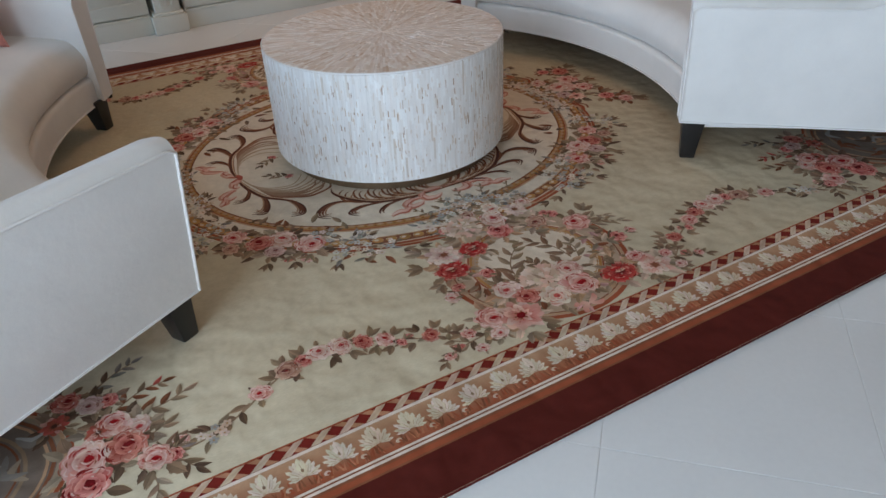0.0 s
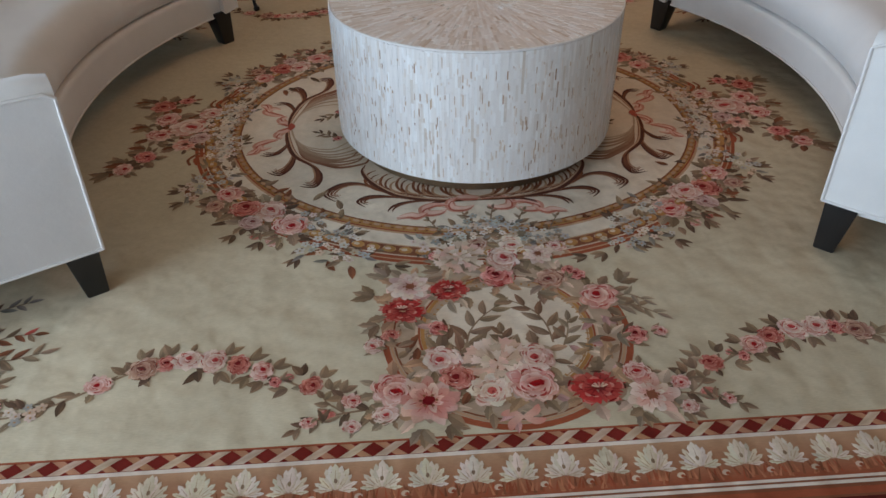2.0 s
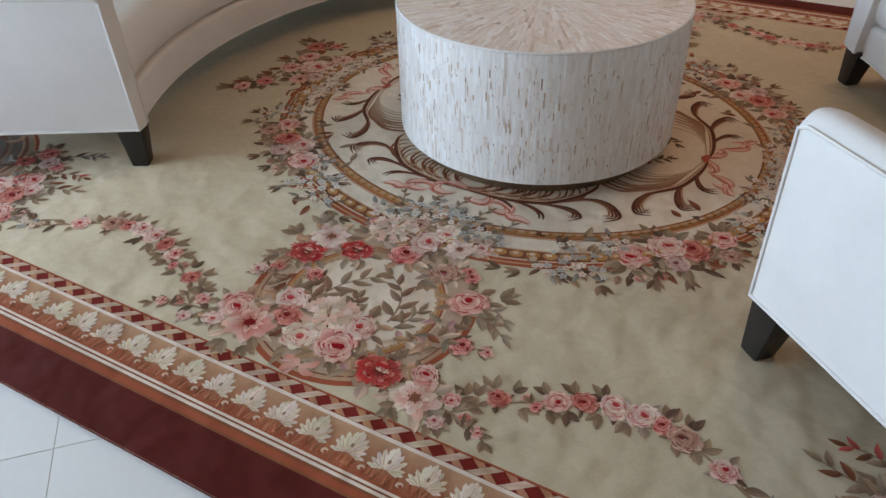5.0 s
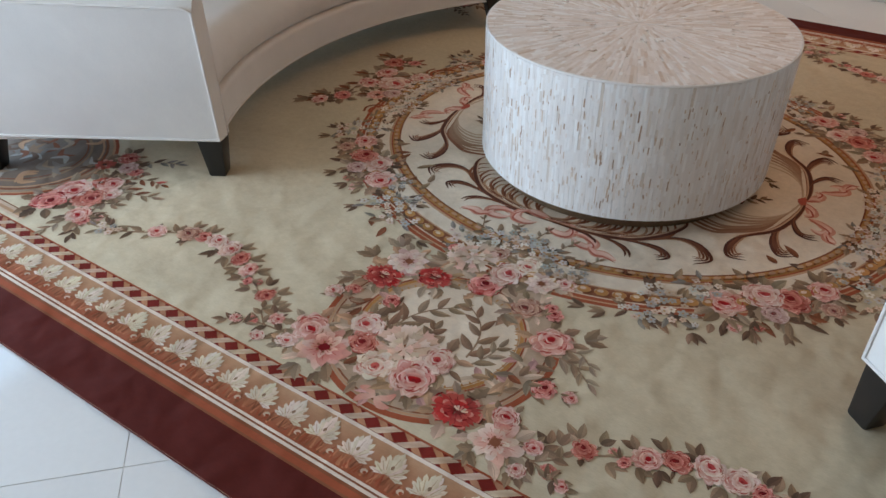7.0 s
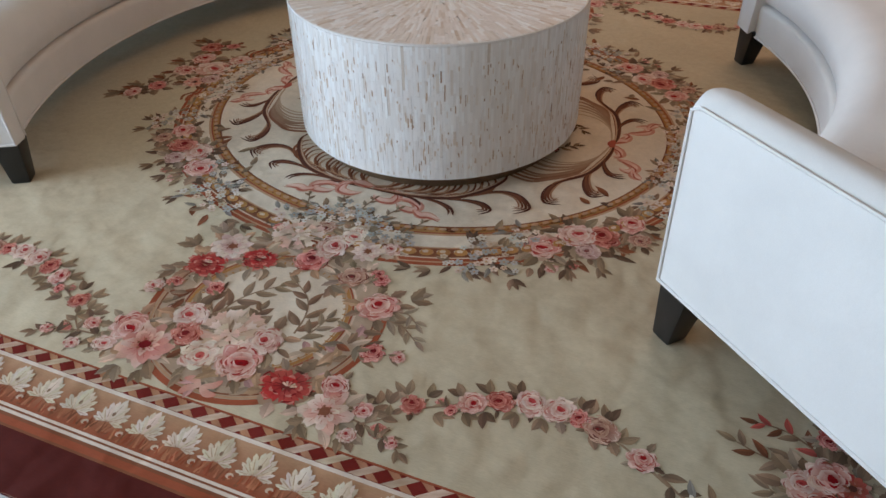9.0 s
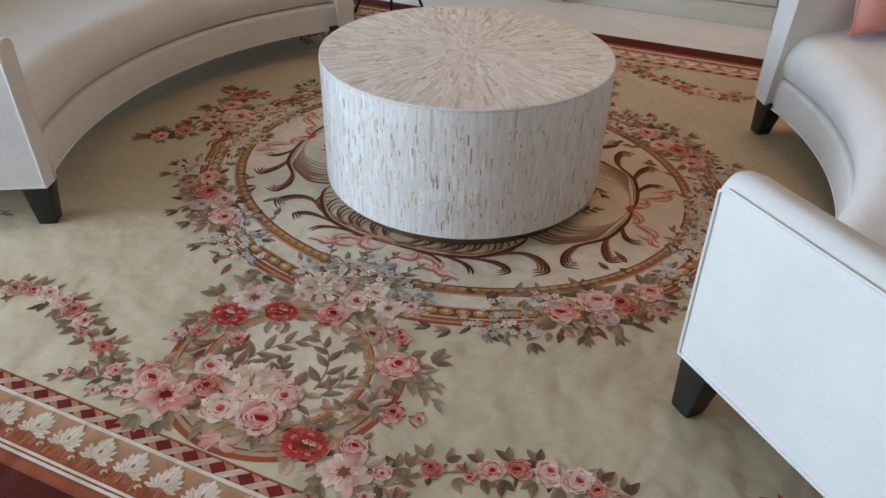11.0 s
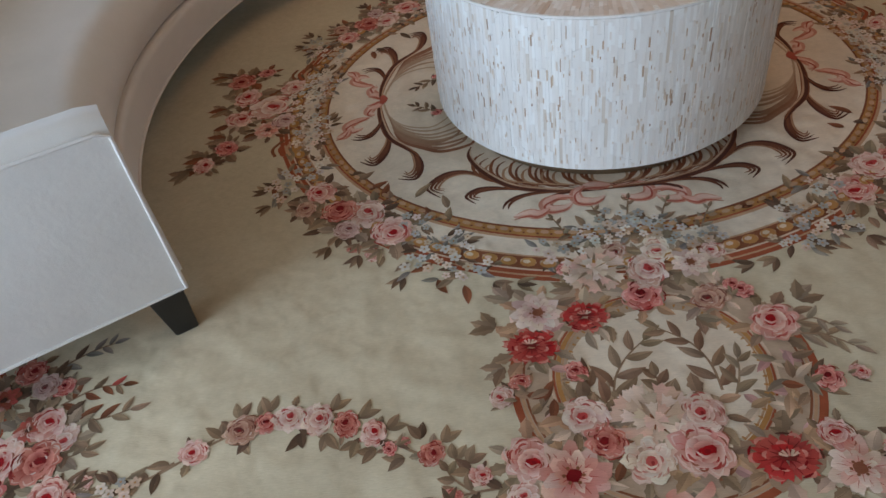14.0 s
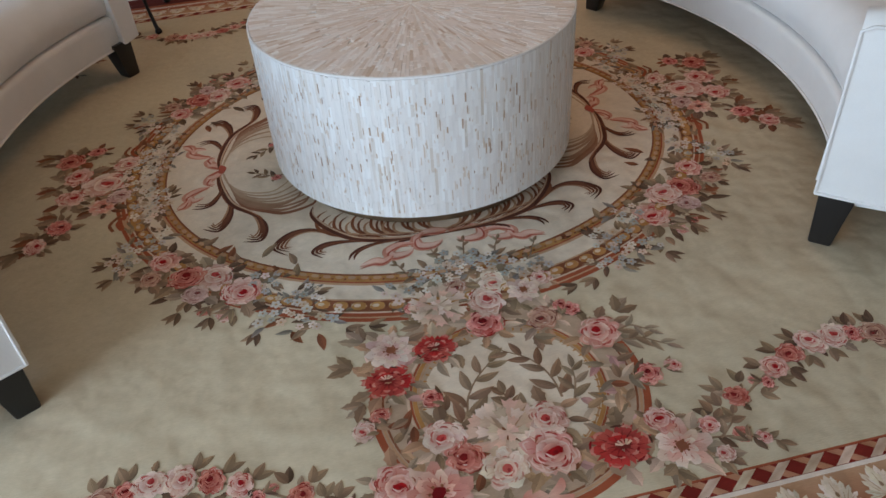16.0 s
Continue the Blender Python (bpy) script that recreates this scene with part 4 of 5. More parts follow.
for s0, s1, c in ((0.0, 0.035, "brown"), (0.035, 0.17, "gold"), (0.17, 0.20, "rust"), (0.20, 0.25, "tan"), (0.25, 0.55, "ivory"), (0.55, 0.58, "tan"), (0.58, 0.80, "brown"), (0.80, 0.83, "beige"), (0.83, 0.90, "rust"), (0.90, 0.93, "tan"), (0.93, 1.0, "rust")):
    ellipse_band(w, *at_ring(s0), *at_ring(s1), c)
w.base += 0.0003
for i in range(120):
    deg = 3 * i
    x, y = on_ellipse(*at_ring(0.69), deg)
    t = math.atan2(at_ring(0.69)[1] * math.cos(radians(deg)), -at_ring(0.69)[0] * math.sin(radians(deg)))
    w.poly(blob(x, y, 0.021, 0.016, t, 9), [jitter("tan"), *[jitter("gold")] * 3, jitter("cream"), *[jitter("gold")] * 4])
    w.poly(blob(x - 0.004, y + 0.003, 0.010, 0.007, t, 6), jitter("beige"))
for i in range(150):
    deg = 2.4 * i
    x, y = on_ellipse(*at_ring(0.10), deg)
    t = math.atan2(math.cos(radians(deg)), -math.sin(radians(deg)))
    w.poly(blob(x, y, 0.012, 0.007, t, 7), jitter("tan"))
    x, y = on_ellipse(*at_ring(0.14), deg + 1.2)
    w.poly(blob(x, y, 0.004, 0.004, t, 5), jitter("brown"))
w.finish("medallion", rug, "ivory oval medallion in a gilt beaded frame")


# feathery scrolls inside the medallion, drawn once for a quarter and mirrored
HOOKS = (
    ((-0.605, -0.13), (-0.584, -0.205), (-0.590, -0.276), (-0.622, -0.326), (-0.668, -0.303)),
    ((-0.560, -0.215), (-0.508, -0.278), (-0.482, -0.349), (-0.498, -0.408), (-0.550, -0.402)),
    ((-0.262, -0.472), (-0.342, -0.404), (-0.414, -0.400), (-0.466, -0.455), (-0.428, -0.503)),
    ((-0.175, -0.512), (-0.261, -0.485), (-0.323, -0.481), (-0.358, -0.509), (-0.332, -0.543)),
    ((-0.085, -0.528), (-0.170, -0.521), (-0.220, -0.530), (-0.250, -0.550), (-0.262, -0.574)),
    ((-0.055, -0.534), (-0.105, -0.534), (-0.138, -0.548), (-0.150, -0.562)),
    ((-0.618, -0.07), (-0.618, -0.125), (-0.640, -0.176), (-0.672, -0.192), (-0.705, -0.186)),
)


def hook(w, pts, strands=4, weight=1.0):
    """A curled plume: strands that leave one stem and part on the inside of the curl, each with a free tip."""
    w.lift(1)
    n = len(pts)
    mid = pts[n // 2]
    turn = 1 if (mid[0] - pts[0][0]) * (pts[-1][1] - mid[1]) - (mid[1] - pts[0][1]) * (pts[-1][0] - mid[0]) > 0 else -1
    for k in range(strands):
        q = []
        for i, (x, y) in enumerate(pts):
            (x0, y0), (x1, y1) = pts[max(i - 1, 0)], pts[min(i + 1, n - 1)]
            d = math.hypot(x1 - x0, y1 - y0)
            f = turn * 0.0155 * k * (i / (n - 1)) ** 1.1 / d
            q.append((x - (y1 - y0) * f, y + (x1 - x0) * f))
        # the inner strands stop short, one after the other
        tail, last = q[-1], q[-2]
        q[-1] = (tail[0] + (last[0] - tail[0]) * 0.16 * k, tail[1] + (last[1] - tail[1]) * 0.16 * k)
        wide = (0.0120, 0.0100, 0.0082, 0.0064)[k % 4] * weight
        stroke(w, q, 0.004, wide, ("dark", "brown", "dark", "tan")[k % 4], ("dark", "dark", "brown", "brown")[k % 4], 8, belly=True)


w = Weave()
for flip in ((1, 1), (-1, 1), (1, -1), (-1, -1)):
    w.flip = flip
    w.lift(1)
    # long pale barbs that sweep in from the side stem
    for k in range(9):
        s = k / 8
        e, g = dice.uniform(-0.022, 0.022), dice.uniform(-0.012, 0.012)
        tone = mixc(col("brown"), col("inner"), 0.74 - 0.55 * s + dice.uniform(-0.12, 0.12))
        stroke(w, [(-0.622 + 0.05 * s, 0.05 - 0.22 * s), (-0.600 + 0.058 * s, -0.06 - 0.165 * s), (-0.545 + 0.065 * s, -0.135 - 0.135 * s + g * 0.5), (-0.465 + 0.045 * s, -0.160 - 0.140 * s + g), (-0.395 + 0.040 * s + e, -0.128 - 0.150 * s + g), (-0.365 + 0.025 * s + e, -0.080 - 0.155 * s + g)], 0.003, 0.007 + 0.007 * s * dice.uniform(0.7, 1.2), tone, mixc(tone, col("brown"), 0.3), 7, belly=True)
    # curled barbs that stand up from the lower stem towards the middle
    for k in range(7):
        s = (k + dice.uniform(-0.2, 0.2)) / 6
        x, y = 0.035 - 0.275 * s, -0.522 + 0.055 * s * s
        for j in range(3):
            f = (1 - 0.18 * j) * (0.9 + 0.22 * s)
            tone = ("brown", mixc(col("brown"), col("dark"), 0.5), "tan")[j]
            stroke(w, [(x + 0.012 * j, y + 0.004 * j), (x - 0.048 * f, y + 0.020), (x - 0.082 * f, y + 0.062 * f), (x - 0.078 * f, y + 0.108 * f), (x - 0.052 * f, y + 0.130 * f)], 0.003, (0.0100, 0.0078, 0.0085)[j], tone, mixc(col(tone), col("brown"), 0.5), 6, belly=True)
    for path in (((-0.622, 0.03), (-0.625, -0.03), (-0.612, -0.108), (-0.582, -0.196), (-0.529, -0.258), (-0.490, -0.305)), ((0.035, -0.530), (-0.059, -0.527), (-0.148, -0.512), (-0.237, -0.478), (-0.308, -0.404), (-0.344, -0.331), (-0.337, -0.285))):
        stroke(w, list(path), 0.010, 0.024, "brown", "brown", 8, belly=True)
        stroke(w, [(x - 0.002, y - 0.003) for x, y in path], 0.006, 0.011, "dark", "dark", 8, belly=True)
        stroke(w, [(x + 0.004, y + 0.006) for x, y in path], 0.003, 0.006, "tan", "beige", 8, belly=True)
    for k, pts in enumerate(HOOKS):
        hook(w, pts, (4, 4, 4, 3, 2, 1, 3)[k], (1, 1, 1, 0.95, 0.95, 0.9, 0.8)[k])
    # pink ribbon at the bottom and at the sides: soft folded loops
    deep = mixc(col("rose"), col("tan"), 0.40)
    for pts in (
        ((0.028, -0.520), (-0.010, -0.514), (-0.045, -0.512)), ((-0.040, -0.512), (-0.065, -0.535), (-0.060, -0.570), (-0.022, -0.577), (0.008, -0.560)),
        ((-0.075, -0.555), (-0.115, -0.548), (-0.148, -0.568), (-0.138, -0.594), (-0.100, -0.592), (-0.080, -0.575)), ((-0.140, -0.590), (-0.170, -0.608), (-0.195, -0.602), (-0.235, -0.612)),
        ((-0.612, 0.022), (-0.640, 0.050), (-0.665, 0.055)), ((-0.612, 0.010), (-0.645, -0.012), (-0.660, -0.045), (-0.640, -0.065)),
        ((-0.655, -0.075), (-0.690, -0.085), (-0.722, -0.112), (-0.705, -0.140), (-0.672, -0.130)), ((-0.715, -0.130), (-0.728, -0.160), (-0.752, -0.172)),
    ):
        w.lift(1)
        stroke(w, list(pts), 0.010, 0.038, deep, mixc(col("pink"), col("beige"), 0.45), 7, belly=True)
        stroke(w, [(x + 0.002, y + 0.005) for x, y in pts], 0.004, 0.018, mixc(col("pale"), col("pink"), 0.5), mixc(col("blush"), col("pale"), 0.5), 7, belly=True)
        stroke(w, [(x - 0.003, y - 0.010) for x, y in pts], 0.002, 0.006, mixc(col("rose"), col("brown"), 0.45), n=7, belly=True)
    w.lift(2)
    w.poly(blob(-0.615, 0.014, 0.020, 0.013, 1.2, 9, 0.15), mixc(col("rose"), col("brown"), 0.4))
    sprig(w, [(-0.44, -0.085), (-0.475, -0.055), (-0.505, -0.038)], 5, 0.045, ("shade", "leaf"))
    bud(w, -0.440, -0.085, 0.02, -0.8, "red")
w.finish("scrollwork", rug, "brown feathery scrolls and pink ribbons")

# wreath of flowers over the medallion's frame, a quarter mirrored four ways
w = Weave()
WREATH = (("pink", -0.556, -0.622, 0.060), ("rust", -0.705, -0.520, 0.058), ("pale", -0.632, -0.540, 0.062), ("pink", -0.770, -0.430, 0.050), ("brown", -0.805, -0.500, 0.036), ("mauve", -0.68, -0.60, 0.040))
for flip in ((1, 1), (-1, 1), (1, -1), (-1, -1)):
    w.flip = flip
    for kind, x, y, r in WREATH:
        haze(w, x, y, r * 1.05)
        leaves_round(w, x, y, r * 1.2, 11)
    for i in range(22):
        deg = 205 + 42 * i / 21
        s = dice.choice((-0.12, 0.15, 1.0, 1.15, 1.25))
        x, y = on_ellipse(*at_ring(s), deg)
        w.lift(1)
        leaf(w, x, y, radians(deg) + dice.uniform(-1.0, 1.0) + (3.14 if s < 0.3 else 0), dice.uniform(0.04, 0.075), 0.022, dice.choice(("leaf", "shade", "olive", "brown")))
    florets(w, -0.43, -0.715, 0.105, 0.055, 20, 0.45)
    florets(w, -0.36, -0.79, 0.075, 0.022, 8, 0.25)
    florets(w, -0.49, -0.60, 0.05, 0.045, 8, 0.2)
    florets(w, -0.885, -0.375, 0.05, 0.075, 12, -0.2)
    florets(w, -0.832, -0.115, 0.06, 0.105, 24, 0.0, ("white", "sky", "blush", "beige"))
    florets(w, -0.80, -0.30, 0.035, 0.06, 7, 0.0)
    for x, y, a in ((-0.30, -0.835, -0.6), (-0.245, -0.845, -0.2), (-0.52, -0.79, -2.2), (-0.91, -0.47, -2.6), (-0.93, -0.40, 3.0), (-0.72, -0.66, -2.3), (-0.64, -0.70, -2.0)):
        w.lift(1)
        for d in (-0.5, 0.0, 0.5):
            leaf(w, x, y, a + d, 0.05, 0.017, dice.choice(("shade", "leaf", "olive")))
    for kind, x, y, r in WREATH:
        rose(w, x, y, r, kind)
    bud(w, -0.60, -0.705, 0.028, -2.4, "pink")
    bud(w, -0.655, -0.675, 0.022, -2.2, "rust")
w.finish("flower_wreath", rug, "wreath of pink roses and small blue flowers")

# side bouquets at both ends of the medallion
w = Weave()
SIDE = (("pale", -1.00, 0.05, 0.085), ("pink", -1.095, -0.005, 0.055), ("pink", -1.09, 0.12, 0.06), ("rust", -1.13, 0.235, 0.055), ("red", -1.105, -0.165, 0.045), ("brown", -0.985, -0.085, 0.05), ("pale", -0.935, 0.16, 0.05), ("pink", -1.16, -0.245, 0.042), ("red", -1.05, 0.275, 0.035), ("mauve", -0.94, -0.04, 0.045))
for flip in ((1, 1), (-1, 1)):
    w = Weave()
    w.flip = flip
    for kind, x, y, r in SIDE:
        haze(w, x, y, r * 1.05)
        leaves_round(w, x, y, r * 1.15, 10, ("leaf", "olive", "shade", "brown"))
    for x, y, a in ((-1.20, -0.27, -2.7), (-1.17, -0.20, 2.9), (-1.19, 0.27, 2.9), (-1.15, 0.06, 3.1), (-0.9, 0.25, 0.9), (-0.9, -0.2, -0.8), (-1.12, -0.11, 2.8)):
        w.lift(1)
        for d in (-0.5, 0.1, 0.6):
            leaf(w, x, y, a + d, 0.07, 0.026, dice.choice(("leaf", "brown", "olive")), 1)
    for sgn in (-1, 1):
        # gilt bracket behind the flowers
        for k in range(4):
            stroke(w, [(-0.86 - 0.02 * k, 0.02 + sgn * 0.17), (-0.885 - 0.022 * k, 0.02 + sgn * 0.215), (-0.865 - 0.024 * k, 0.02 + sgn * 0.255)], 0.012, 0.010, ("gold", "tan", "rust", "brown")[k], n=4)
    for kind, x, y, r in SIDE:
        (anemone(w, x, y, r, "pale", "rose") if kind == "brown" else rose(w, x, y, r, kind))
    florets(w, -0.88, 0.05, 0.06, 0.10, 14, 0.0, ("white", "sky", "blush"))
    w.finish("side_bouquet", rug, "dense red and pink bouquet beside the medallion")
# cartouche with a basket of roses, and the bouquet that ties it to the medallion
w = Weave()
KX, KY = 0.032, -1.135
CART = (
    ("poppy", -0.227, -1.038, 0.066), ("poppy", -0.101, -0.966, 0.060), ("mauve", -0.206, -0.944, 0.066), ("red", 0.036, -0.917, 0.056), ("brown", 0.179, -0.938, 0.052),
    ("pink", 0.295, -1.022, 0.064), ("open", -0.176, -1.351, 0.078), ("rust", -0.104, -1.283, 0.050), ("cream", -0.034, -1.331, 0.058), ("pink", 0.068, -1.312, 0.076),
    ("pale", 0.092, -1.232, 0.056), ("carn", -0.002, -1.247, 0.086), ("poppy", 0.214, -1.340, 0.072), ("pink", 0.322, -1.302, 0.044), ("lily", 0.334, -1.372, 0.066), ("pink", -0.256, -1.312, 0.060),
    ("pale", -0.272, -1.382, 0.036), ("pale", -0.136, -1.226, 0.058),
)
TOPB = (("carn", -0.062, -0.822, 0.072), ("pale", 0.060, -0.842, 0.066), ("mauve", 0.165, -0.826, 0.050), ("cream", 0.095, -0.772, 0.052), ("brown", -0.005, -0.768, 0.042), ("pale", 0.225, -0.792, 0.036))


def circle_line(w, r, wd, c, a0, a1, kx=KX, ky=KY, squash=1.0):
    pts = [(kx + r * math.cos(radians(a0 + (a1 - a0) * i / 40)), ky + r * squash * math.sin(radians(a0 + (a1 - a0) * i / 40))) for i in range(41)]
    stroke(w, pts, wd, wd, c, n=1)


for flip in ((1, 1), (-1, -1)):
    w = Weave()
    w.flip = flip
    w.lift(0)
    w.fan((KX, KY), [(KX + 0.308 * math.cos(6.2832 * i / 72), KY + 0.304 * math.sin(6.2832 * i / 72)) for i in range(72)], mixc(PAL["grey"], PAL["beige"], 0.4), mixc(PAL["olive"], PAL["beige"], 0.45))
    w.fan((KX + 0.006, KY - 0.015), [(KX + 0.006 + 0.205 * math.cos(6.2832 * i / 72), KY - 0.015 + 0.192 * math.sin(6.2832 * i / 72)) for i in range(72)], PAL["ivory"], PAL["ivory"])
    w.base += 0.0003
    for r, wd, c in ((0.306, 0.016, "rust"), (0.292, 0.006, "tan"), (0.284, 0.005, "brown"), (0.212, 0.010, "gold"), (0.221, 0.005, "rust"), (0.228, 0.006, "beige"), (0.203, 0.004, "tan")):
        circle_line(w, r, wd, c, -200, 20)
        if r < 0.25:
            circle_line(w, r, wd, c, 20, 160)
    for i in range(60):
        a = 6.2832 * i / 60
        p0 = (KX + 0.004 + 0.202 * math.cos(a), KY - 0.004 + 0.198 * math.sin(a))
        p1 = (KX + 0.004 + 0.193 * math.cos(a), KY - 0.004 + 0.189 * math.sin(a))
        stroke(w, [p0, p1], 0.006, 0.003, "gold", n=1)
    # leafy filling between the two rings and under the roses
    for i in range(110):
        a = dice.uniform(-3.7, 0.55)
        rr = dice.uniform(0.225, 0.285)
        if -2.75 < a < -0.4:
            rr = dice.uniform(0.13, 0.285)
        w.lift(1)
        leaf(w, KX + rr * math.cos(a), KY + rr * math.sin(a), dice.uniform(0, 6.28), dice.uniform(0.035, 0.06), 0.02, dice.choice(("leaf", "olive", "grey", "brown", "beige", "mauve", "tan")))
    # laurel branches on the ivory ground
    LAUREL = ("olive", "leaf", mixc(col("leaf"), col("brown"), 0.3))
    sprig(w, [(-0.075, -1.19), (-0.062, -1.135), (-0.030, -1.085), (0.012, -1.045)], 7, 0.074, LAUREL, "leaf", 0.36)
    sprig(w, [(0.142, -1.185), (0.136, -1.120), (0.108, -1.060), (0.050, -1.015)], 8, 0.068, LAUREL, "leaf", 0.36)
    sprig(w, [(0.030, -1.20), (0.022, -1.165), (0.020, -1.14)], 4, 0.05, LAUREL, "leaf", 0.5)
    sprig(w, [(0.165, -1.20), (0.185, -1.15), (0.192, -1.11)], 5, 0.055, ("grey", "olive"), "olive", 0.36)
    sprig(w, [(-0.085, -1.20), (-0.118, -1.165), (-0.135, -1.13)], 4, 0.06, LAUREL, "leaf", 0.38)
    for kind, x, y, r in CART + TOPB:
        haze(w, x, y, r * 0.9)
        leaves_round(w, x, y, r * 1.12, 7, ("olive", "grey", "leaf", "beige", "tan"), 0.85)
    for x, y, a, ln in ((-0.305, -0.98, 2.7, 0.08), (-0.27, -0.90, 2.2, 0.08), (-0.29, -1.09, -2.6, 0.07), (0.36, -0.965, 0.7, 0.08), (-0.19, -1.43, -1.6, 0.07), (-0.13, -1.42, -1.0, 0.06), (0.40, -1.41, -0.8, 0.07), (0.30, -1.42, -1.4, 0.06), (-0.12, -0.88, 2.6, 0.07), (0.14, -0.99, -0.9, 0.07), (-0.05, -1.0, -2.2, 0.06)):
        w.lift(1)
        for d in (-0.6, 0.0, 0.6):
            leaf(w, x, y, a + d, ln * 0.78, ln * 0.3, dice.choice(("leaf", "olive", "grey")), 1)
    sprig(w, [(0.335, -1.06), (0.38, -1.065), (0.43, -1.10)], 6, 0.055, ("grey", "olive"), wide=0.32)
    sprig(w, [(0.335, -1.03), (0.375, -1.02), (0.41, -1.045)], 4, 0.05, ("grey", "olive"), wide=0.32)
    # bottom bow
    for a in (0.4, 2.7, -0.5, -2.6):
        stroke(w, [(0.032, -1.412), (0.032 + 0.03 * math.cos(a), -1.412 + 0.03 * math.sin(a)), (0.032 + 0.05 * math.cos(a + 0.3), -1.412 + 0.05 * math.sin(a + 0.3))], 0.02, 0.014, "pale", "pink", 4, belly=True)
    for dx, dy, n in ((-0.03, -0.70, 14), (0.09, -0.69, 14), (-0.14, -0.745, 9), (0.20, -0.735, 10), (0.03, -0.655, 8)):
        florets(w, dx, dy, 0.07, 0.04, n, 0.0, ("sky", "blue", "white", "beige", "blue", "blush"))
    for x, y, a in ((-0.02, -0.62, 1.9), (0.05, -0.61, 1.2), (0.13, -0.63, 0.8), (-0.11, -0.66, 2.3), (0.22, -0.67, 0.5)):
        sprig(w, [(x, y - 0.04), (x + 0.02 * math.cos(a), y), (x + 0.04 * math.cos(a), y + 0.03)], 4, 0.032, ("leaf", "grey"), wide=0.4)
    for kind, x, y, r in TOPB + CART:
        if kind == "poppy":
            poppy(w, x, y, r * 0.94)
        elif kind == "open":
            anemone(w, x, y, r, "pale", "rose", "deep", 9)
        elif kind == "lily":
            anemone(w, x, y, r, "blush", "pink", "brown", 6)
        elif kind == "carn":
            carnation(w, x, y, r)
        elif kind == "mauve":
            anemone(w, x, y, r, "blush", "mauve", "brown", 10)
        else:
            rose(w, x, y, r * 0.93, kind)
    for x, y, r, a, kind in ((0.255, -0.925, 0.028, 0.6, "red"), (0.235, -0.905, 0.022, 1.4, "red"), (-0.140, -1.115, 0.03, 2.4, "red"), (-0.30, -1.165, 0.03, 2.8, "pale"), (0.352, -1.175, 0.036, 0.2, "red"), (0.415, -1.165, 0.022, 0.1, "pink"), (-0.13, -0.815, 0.022, 2.0, "red"), (-0.26, -1.13, 0.026, 1.9, "rust")):
        w.lift(1)
        bud(w, x, y, r, a, kind)
    w.finish("rose_cartouche", rug, "round rose cartouche joined to the medallion")

# garlands along the two long sides, each a quarter mirrored
w = Weave()
GARLAND = (("pink", -0.944, -1.245, 0.036), ("brown", -0.850, -1.200, 0.044), ("red", -0.800, -1.188, 0.030), ("pale", -0.750, -1.180, 0.044), ("pale", -0.690, -1.186, 0.042), ("rust", -0.625, -1.204, 0.036), ("pink", -0.568, -1.230, 0.036), ("red", -0.531, -1.267, 0.018), ("rust", -0.446, -1.284, 0.032), ("pink", -0.352, -1.338, 0.026), ("pale", -0.350, -1.412, 0.024))
LINE = ((-1.20, -1.335), (-1.10, -1.325), (-1.01, -1.29), (-0.93, -1.24), (-0.85, -1.20), (-0.75, -1.18), (-0.65, -1.195), (-0.55, -1.24), (-0.46, -1.29), (-0.36, -1.345), (-0.28, -1.37))
for flip in ((1, 1), (-1, 1), (1, -1), (-1, -1)):
    w = Weave()
    w.flip = flip
    w.lift(1)
    stroke(w, list(LINE), 0.006, 0.006, "olive", n=8)
    sprig(w, [(-0.98, -1.265), (-1.03, -1.30), (-1.07, -1.315)], 5, 0.05, ("shade", "leaf"), wide=0.42)
    for x, y, a in ((-0.89, -1.215, 2.2), (-0.86, -1.17, 1.6), (-0.82, -1.165, 1.2), (-0.66, -1.165, 1.0), (-0.60, -1.19, 0.8), (-0.54, -1.22, 0.6), (-0.72, -1.215, -1.7), (-0.665, -1.22, -1.3), (-0.60, -1.245, -2.2), (-0.56, -1.265, -2.6), (-0.83, -1.22, -2.4), (-0.47, -1.25, 1.9), (-0.425, -1.26, 1.0), (-0.50, -1.29, -2.8), (-0.40, -1.30, 1.4), (-0.375, -1.31, 0.9), (-0.31, -1.375, -1.6), (-0.37, -1.33, 2.8), (-0.80, -1.16, 1.7)):
        w.lift(1)
        for d in (-0.45, 0.35):
            leaf(w, x, y, a + d, dice.uniform(0.038, 0.052), 0.021, dice.choice(("leaf", "olive", "shade", "leaf")))
    sprig(w, [(-0.30, -1.365), (-0.38, -1.375), (-0.44, -1.395), (-0.47, -1.412)], 6, 0.045, ("leaf", "olive", "shade"), wide=0.42)
    sprig(w, [(-0.36, -1.375), (-0.40, -1.345), (-0.415, -1.325)], 3, 0.04, ("leaf", "olive"), wide=0.5)
    for kind, x, y, r in GARLAND:
        leaves_round(w, x, y, r, 3, size=0.85)
    for kind, x, y, r in GARLAND:
        rose(w, x, y, r, kind)
    w.lift(1)
    bud(w, -0.445, -1.395, 0.02, -2.6, "pink")
    bud(w, -0.405, -1.378, 0.022, 1.2, "rust")
    bud(w, -0.505, -1.255, 0.016, 0.4, "red")
    florets(w, -1.085, -1.318, 0.045, 0.028, 7, 0.0)
    w.finish("garland", rug, "rose garland swagged along the border")

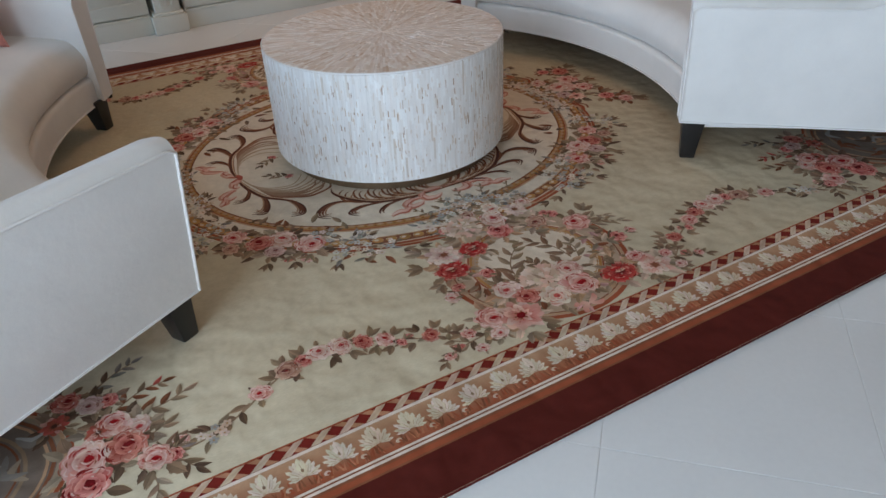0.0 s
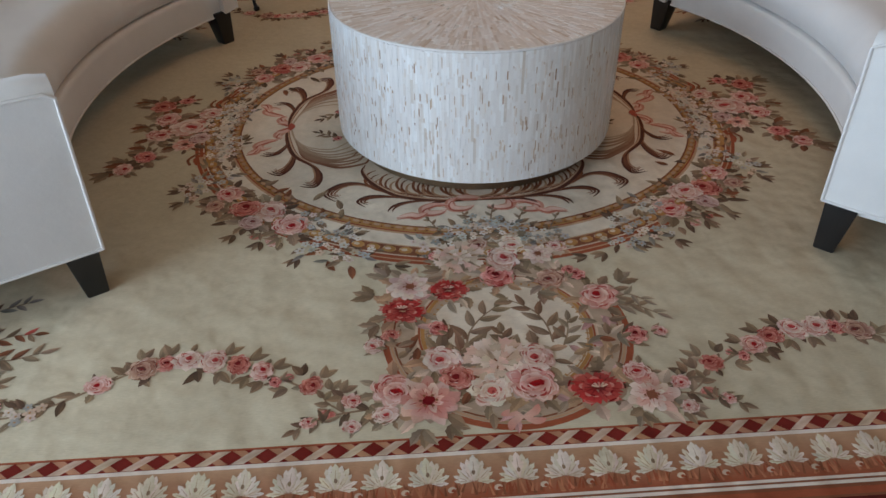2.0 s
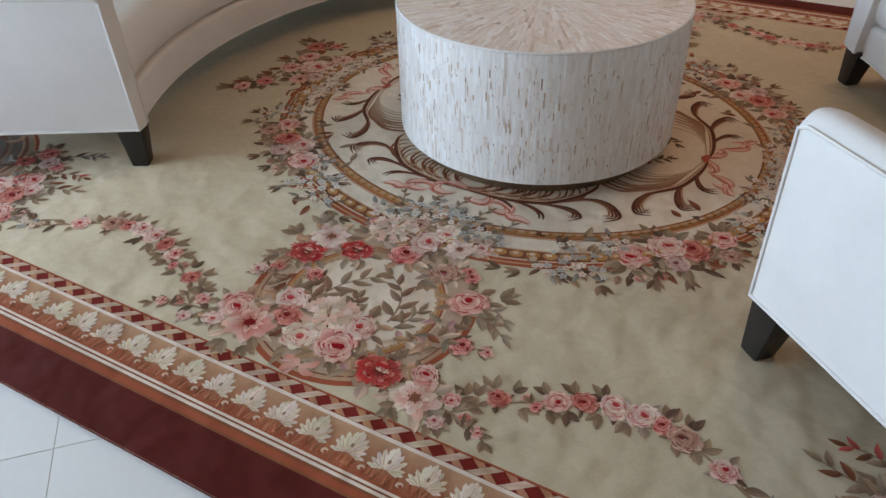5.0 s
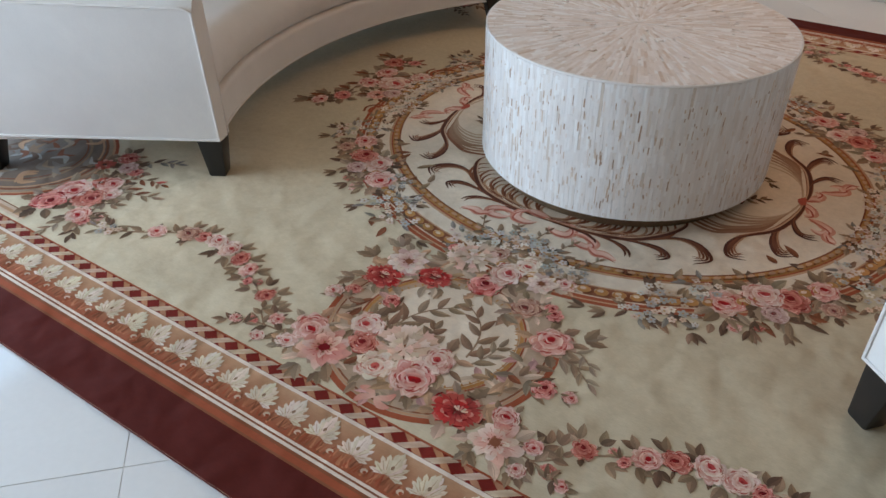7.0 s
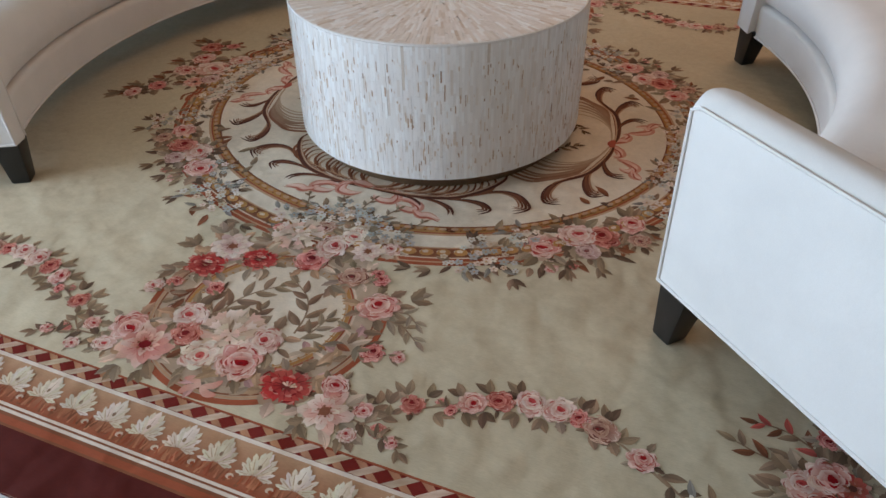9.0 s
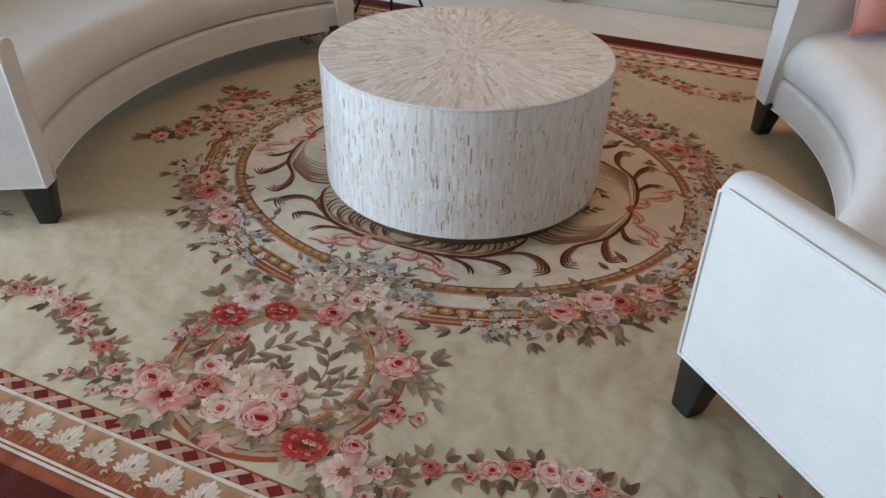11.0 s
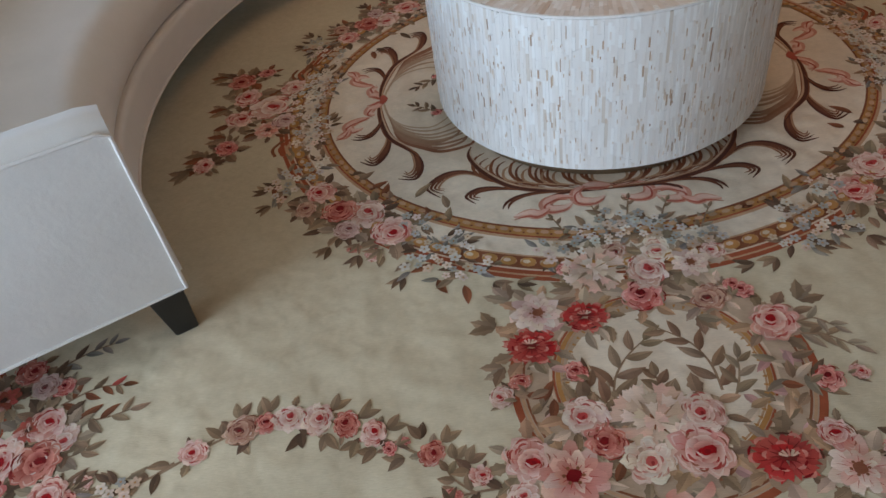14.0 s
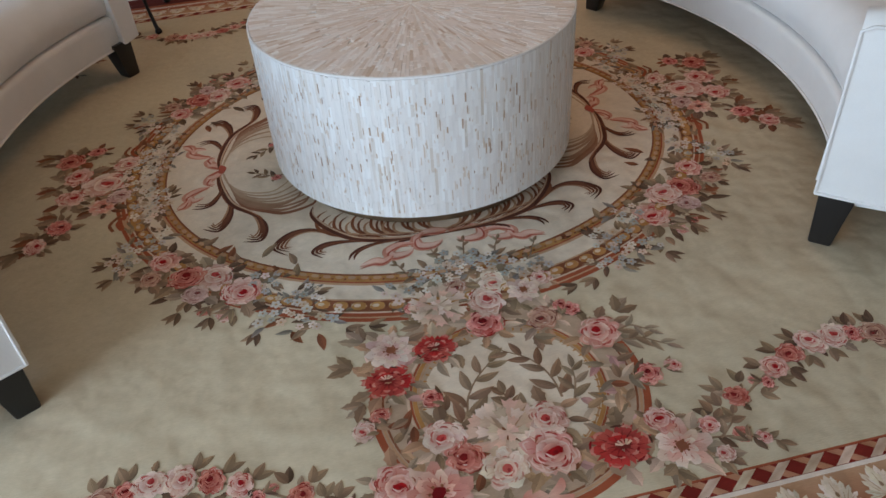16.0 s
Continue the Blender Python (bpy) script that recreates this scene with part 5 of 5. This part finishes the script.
# corner ornaments: bouquets before a round shell
w = Weave()
CORNER = (("pink", -1.384, -1.238, 0.072), ("red", -1.390, -1.320, 0.068), ("rust", -1.292, -1.245, 0.062), ("brown", -1.341, -1.160, 0.040), ("pink", -1.300, -1.150, 0.052), ("pink", -1.232, -1.320, 0.050), ("rust", -1.400, -1.000, 0.045), ("mauve", -1.345, -1.045, 0.040), ("brown", -1.435, -1.075, 0.040), ("red", -1.300, -1.050, 0.030), ("pale", -1.250, -1.190, 0.044))
SX, SY = -1.78, -1.16
for flip in ((1, 1), (-1, 1), (1, -1), (-1, -1)):
    w = Weave()
    w.flip = flip
    w.lift(0)
    w.fan((SX, SY), [(SX + 0.36 * math.cos(6.2832 * i / 60), SY + 0.27 * math.sin(6.2832 * i / 60)) for i in range(60)], mixc(PAL["slate"], PAL["shade"], 0.35), mixc(PAL["shade"], PAL["slate"], 0.4))
    w.base += 0.0003
    for r, wd, c in ((0.375, 0.012, "rust"), (0.362, 0.01, "tan"), (0.35, 0.014, "grey"), (0.335, 0.01, "brown"), (0.32, 0.008, "tan"), (0.27, 0.01, "olive"), (0.255, 0.006, "brown")):
        circle_line(w, r, wd, c, 0, 360, SX, SY, 0.75)
    for i in range(46):
        a, rr = dice.uniform(0, 6.28), dice.uniform(0.05, 0.30)
        x, y, h = SX + rr * math.cos(a), SY + 0.75 * rr * math.sin(a), dice.uniform(0, 6.28)
        stroke(w, [(x, y), (x + 0.05 * math.cos(h), y + 0.05 * math.sin(h)), (x + 0.08 * math.cos(h + 0.7), y + 0.08 * math.sin(h + 0.7))], 0.008, 0.022, dice.choice(("slate", "leaf", "blue", "grey", "shade", "brown", "tan")), n=4, belly=True)
    # tan strap that frames the corner of the field
    for d, wd, c in ((0.0, 0.032, "beige"), (0.0, 0.012, "tan"), (0.02, 0.004, "brown")):
        stroke(w, [(-1.36, -1.425 + d), (-1.7, -1.425 + d), (-2.0, -1.425 + d)], wd, wd, c, n=1)
    for kind, x, y, r in CORNER:
        leaves_round(w, x, y, r * 1.2, 9)
    sprig(w, [(-1.27, -1.13), (-1.19, -1.145), (-1.12, -1.125)], 6, 0.06, ("olive", "brown", "leaf"))
    sprig(w, [(-1.29, -1.10), (-1.22, -1.06), (-1.16, -1.055)], 7, 0.05, ("brown", "rose", "leaf"))
    sprig(w, [(-1.22, -1.27), (-1.18, -1.36), (-1.155, -1.40)], 6, 0.06, ("shade", "leaf"))
    sprig(w, [(-1.25, -1.36), (-1.245, -1.40), (-1.25, -1.43)], 4, 0.05, ("grey", "olive"))
    sprig(w, [(-1.33, -0.99), (-1.27, -0.95), (-1.22, -0.93)], 6, 0.05, ("slate", "shade"))
    sprig(w, [(-1.30, -1.22), (-1.23, -1.235), (-1.19, -1.22)], 5, 0.06, ("olive", "leaf", "grey"))
    for kind, x, y, r in CORNER:
        (anemone(w, x, y, r, "rose", "brown") if kind == "brown" else rose(w, x, y, r, kind))
    w.lift(1)
    bud(w, -1.19, -1.335, 0.028, 0.2, "red")
    bud(w, -1.165, -1.30, 0.024, 0.5, "pink")
    w.finish("corner_ornament", rug, "corner bouquet before a grey-blue shell")

# ---------------------------------------------------------------- floor: polished tiles laid on the diagonal
floor = empty("floor", pose(0, 0, 0), "polished white marble tiles laid diagonally with thin joints", "floor", kind="structure")
part("floor_bed", box(X0 - 0.2, X1 + 0.2, Y0 - 0.2, Y1 + 0.2, -0.12, LOW - 0.0015), GROUT, floor, smooth=False)
SIDE_T, PX, PY = 0.6405, -0.302, -1.858
tile_bm = box(-SIDE_T / 2 + 0.0009, SIDE_T / 2 - 0.0009, -SIDE_T / 2 + 0.0009, SIDE_T / 2 - 0.0009, -0.008, 0.0, 0.0006, 1)
tile_mesh = bpy.data.meshes.new("tile")
tile_bm.to_mesh(tile_mesh)
tile_bm.free()
tile_mesh.materials.append(MARBLE)
for i in range(-9, 10):
    for j in range(-9, 16):
        u, v = (i + 0.5) * SIDE_T, (j + 0.5) * SIDE_T
        x, y = PX + (u - v) * 0.70711, PY + (u + v) * 0.70711
        if X0 + 0.2 < x < X1 - 0.2 and Y0 + 0.2 < y < Y1 + 0.3:
            ob = new("tile", tile_mesh)
            ob.parent = floor
            ob.matrix_basis = pose(x, y, LOW, 0, 0, 45)
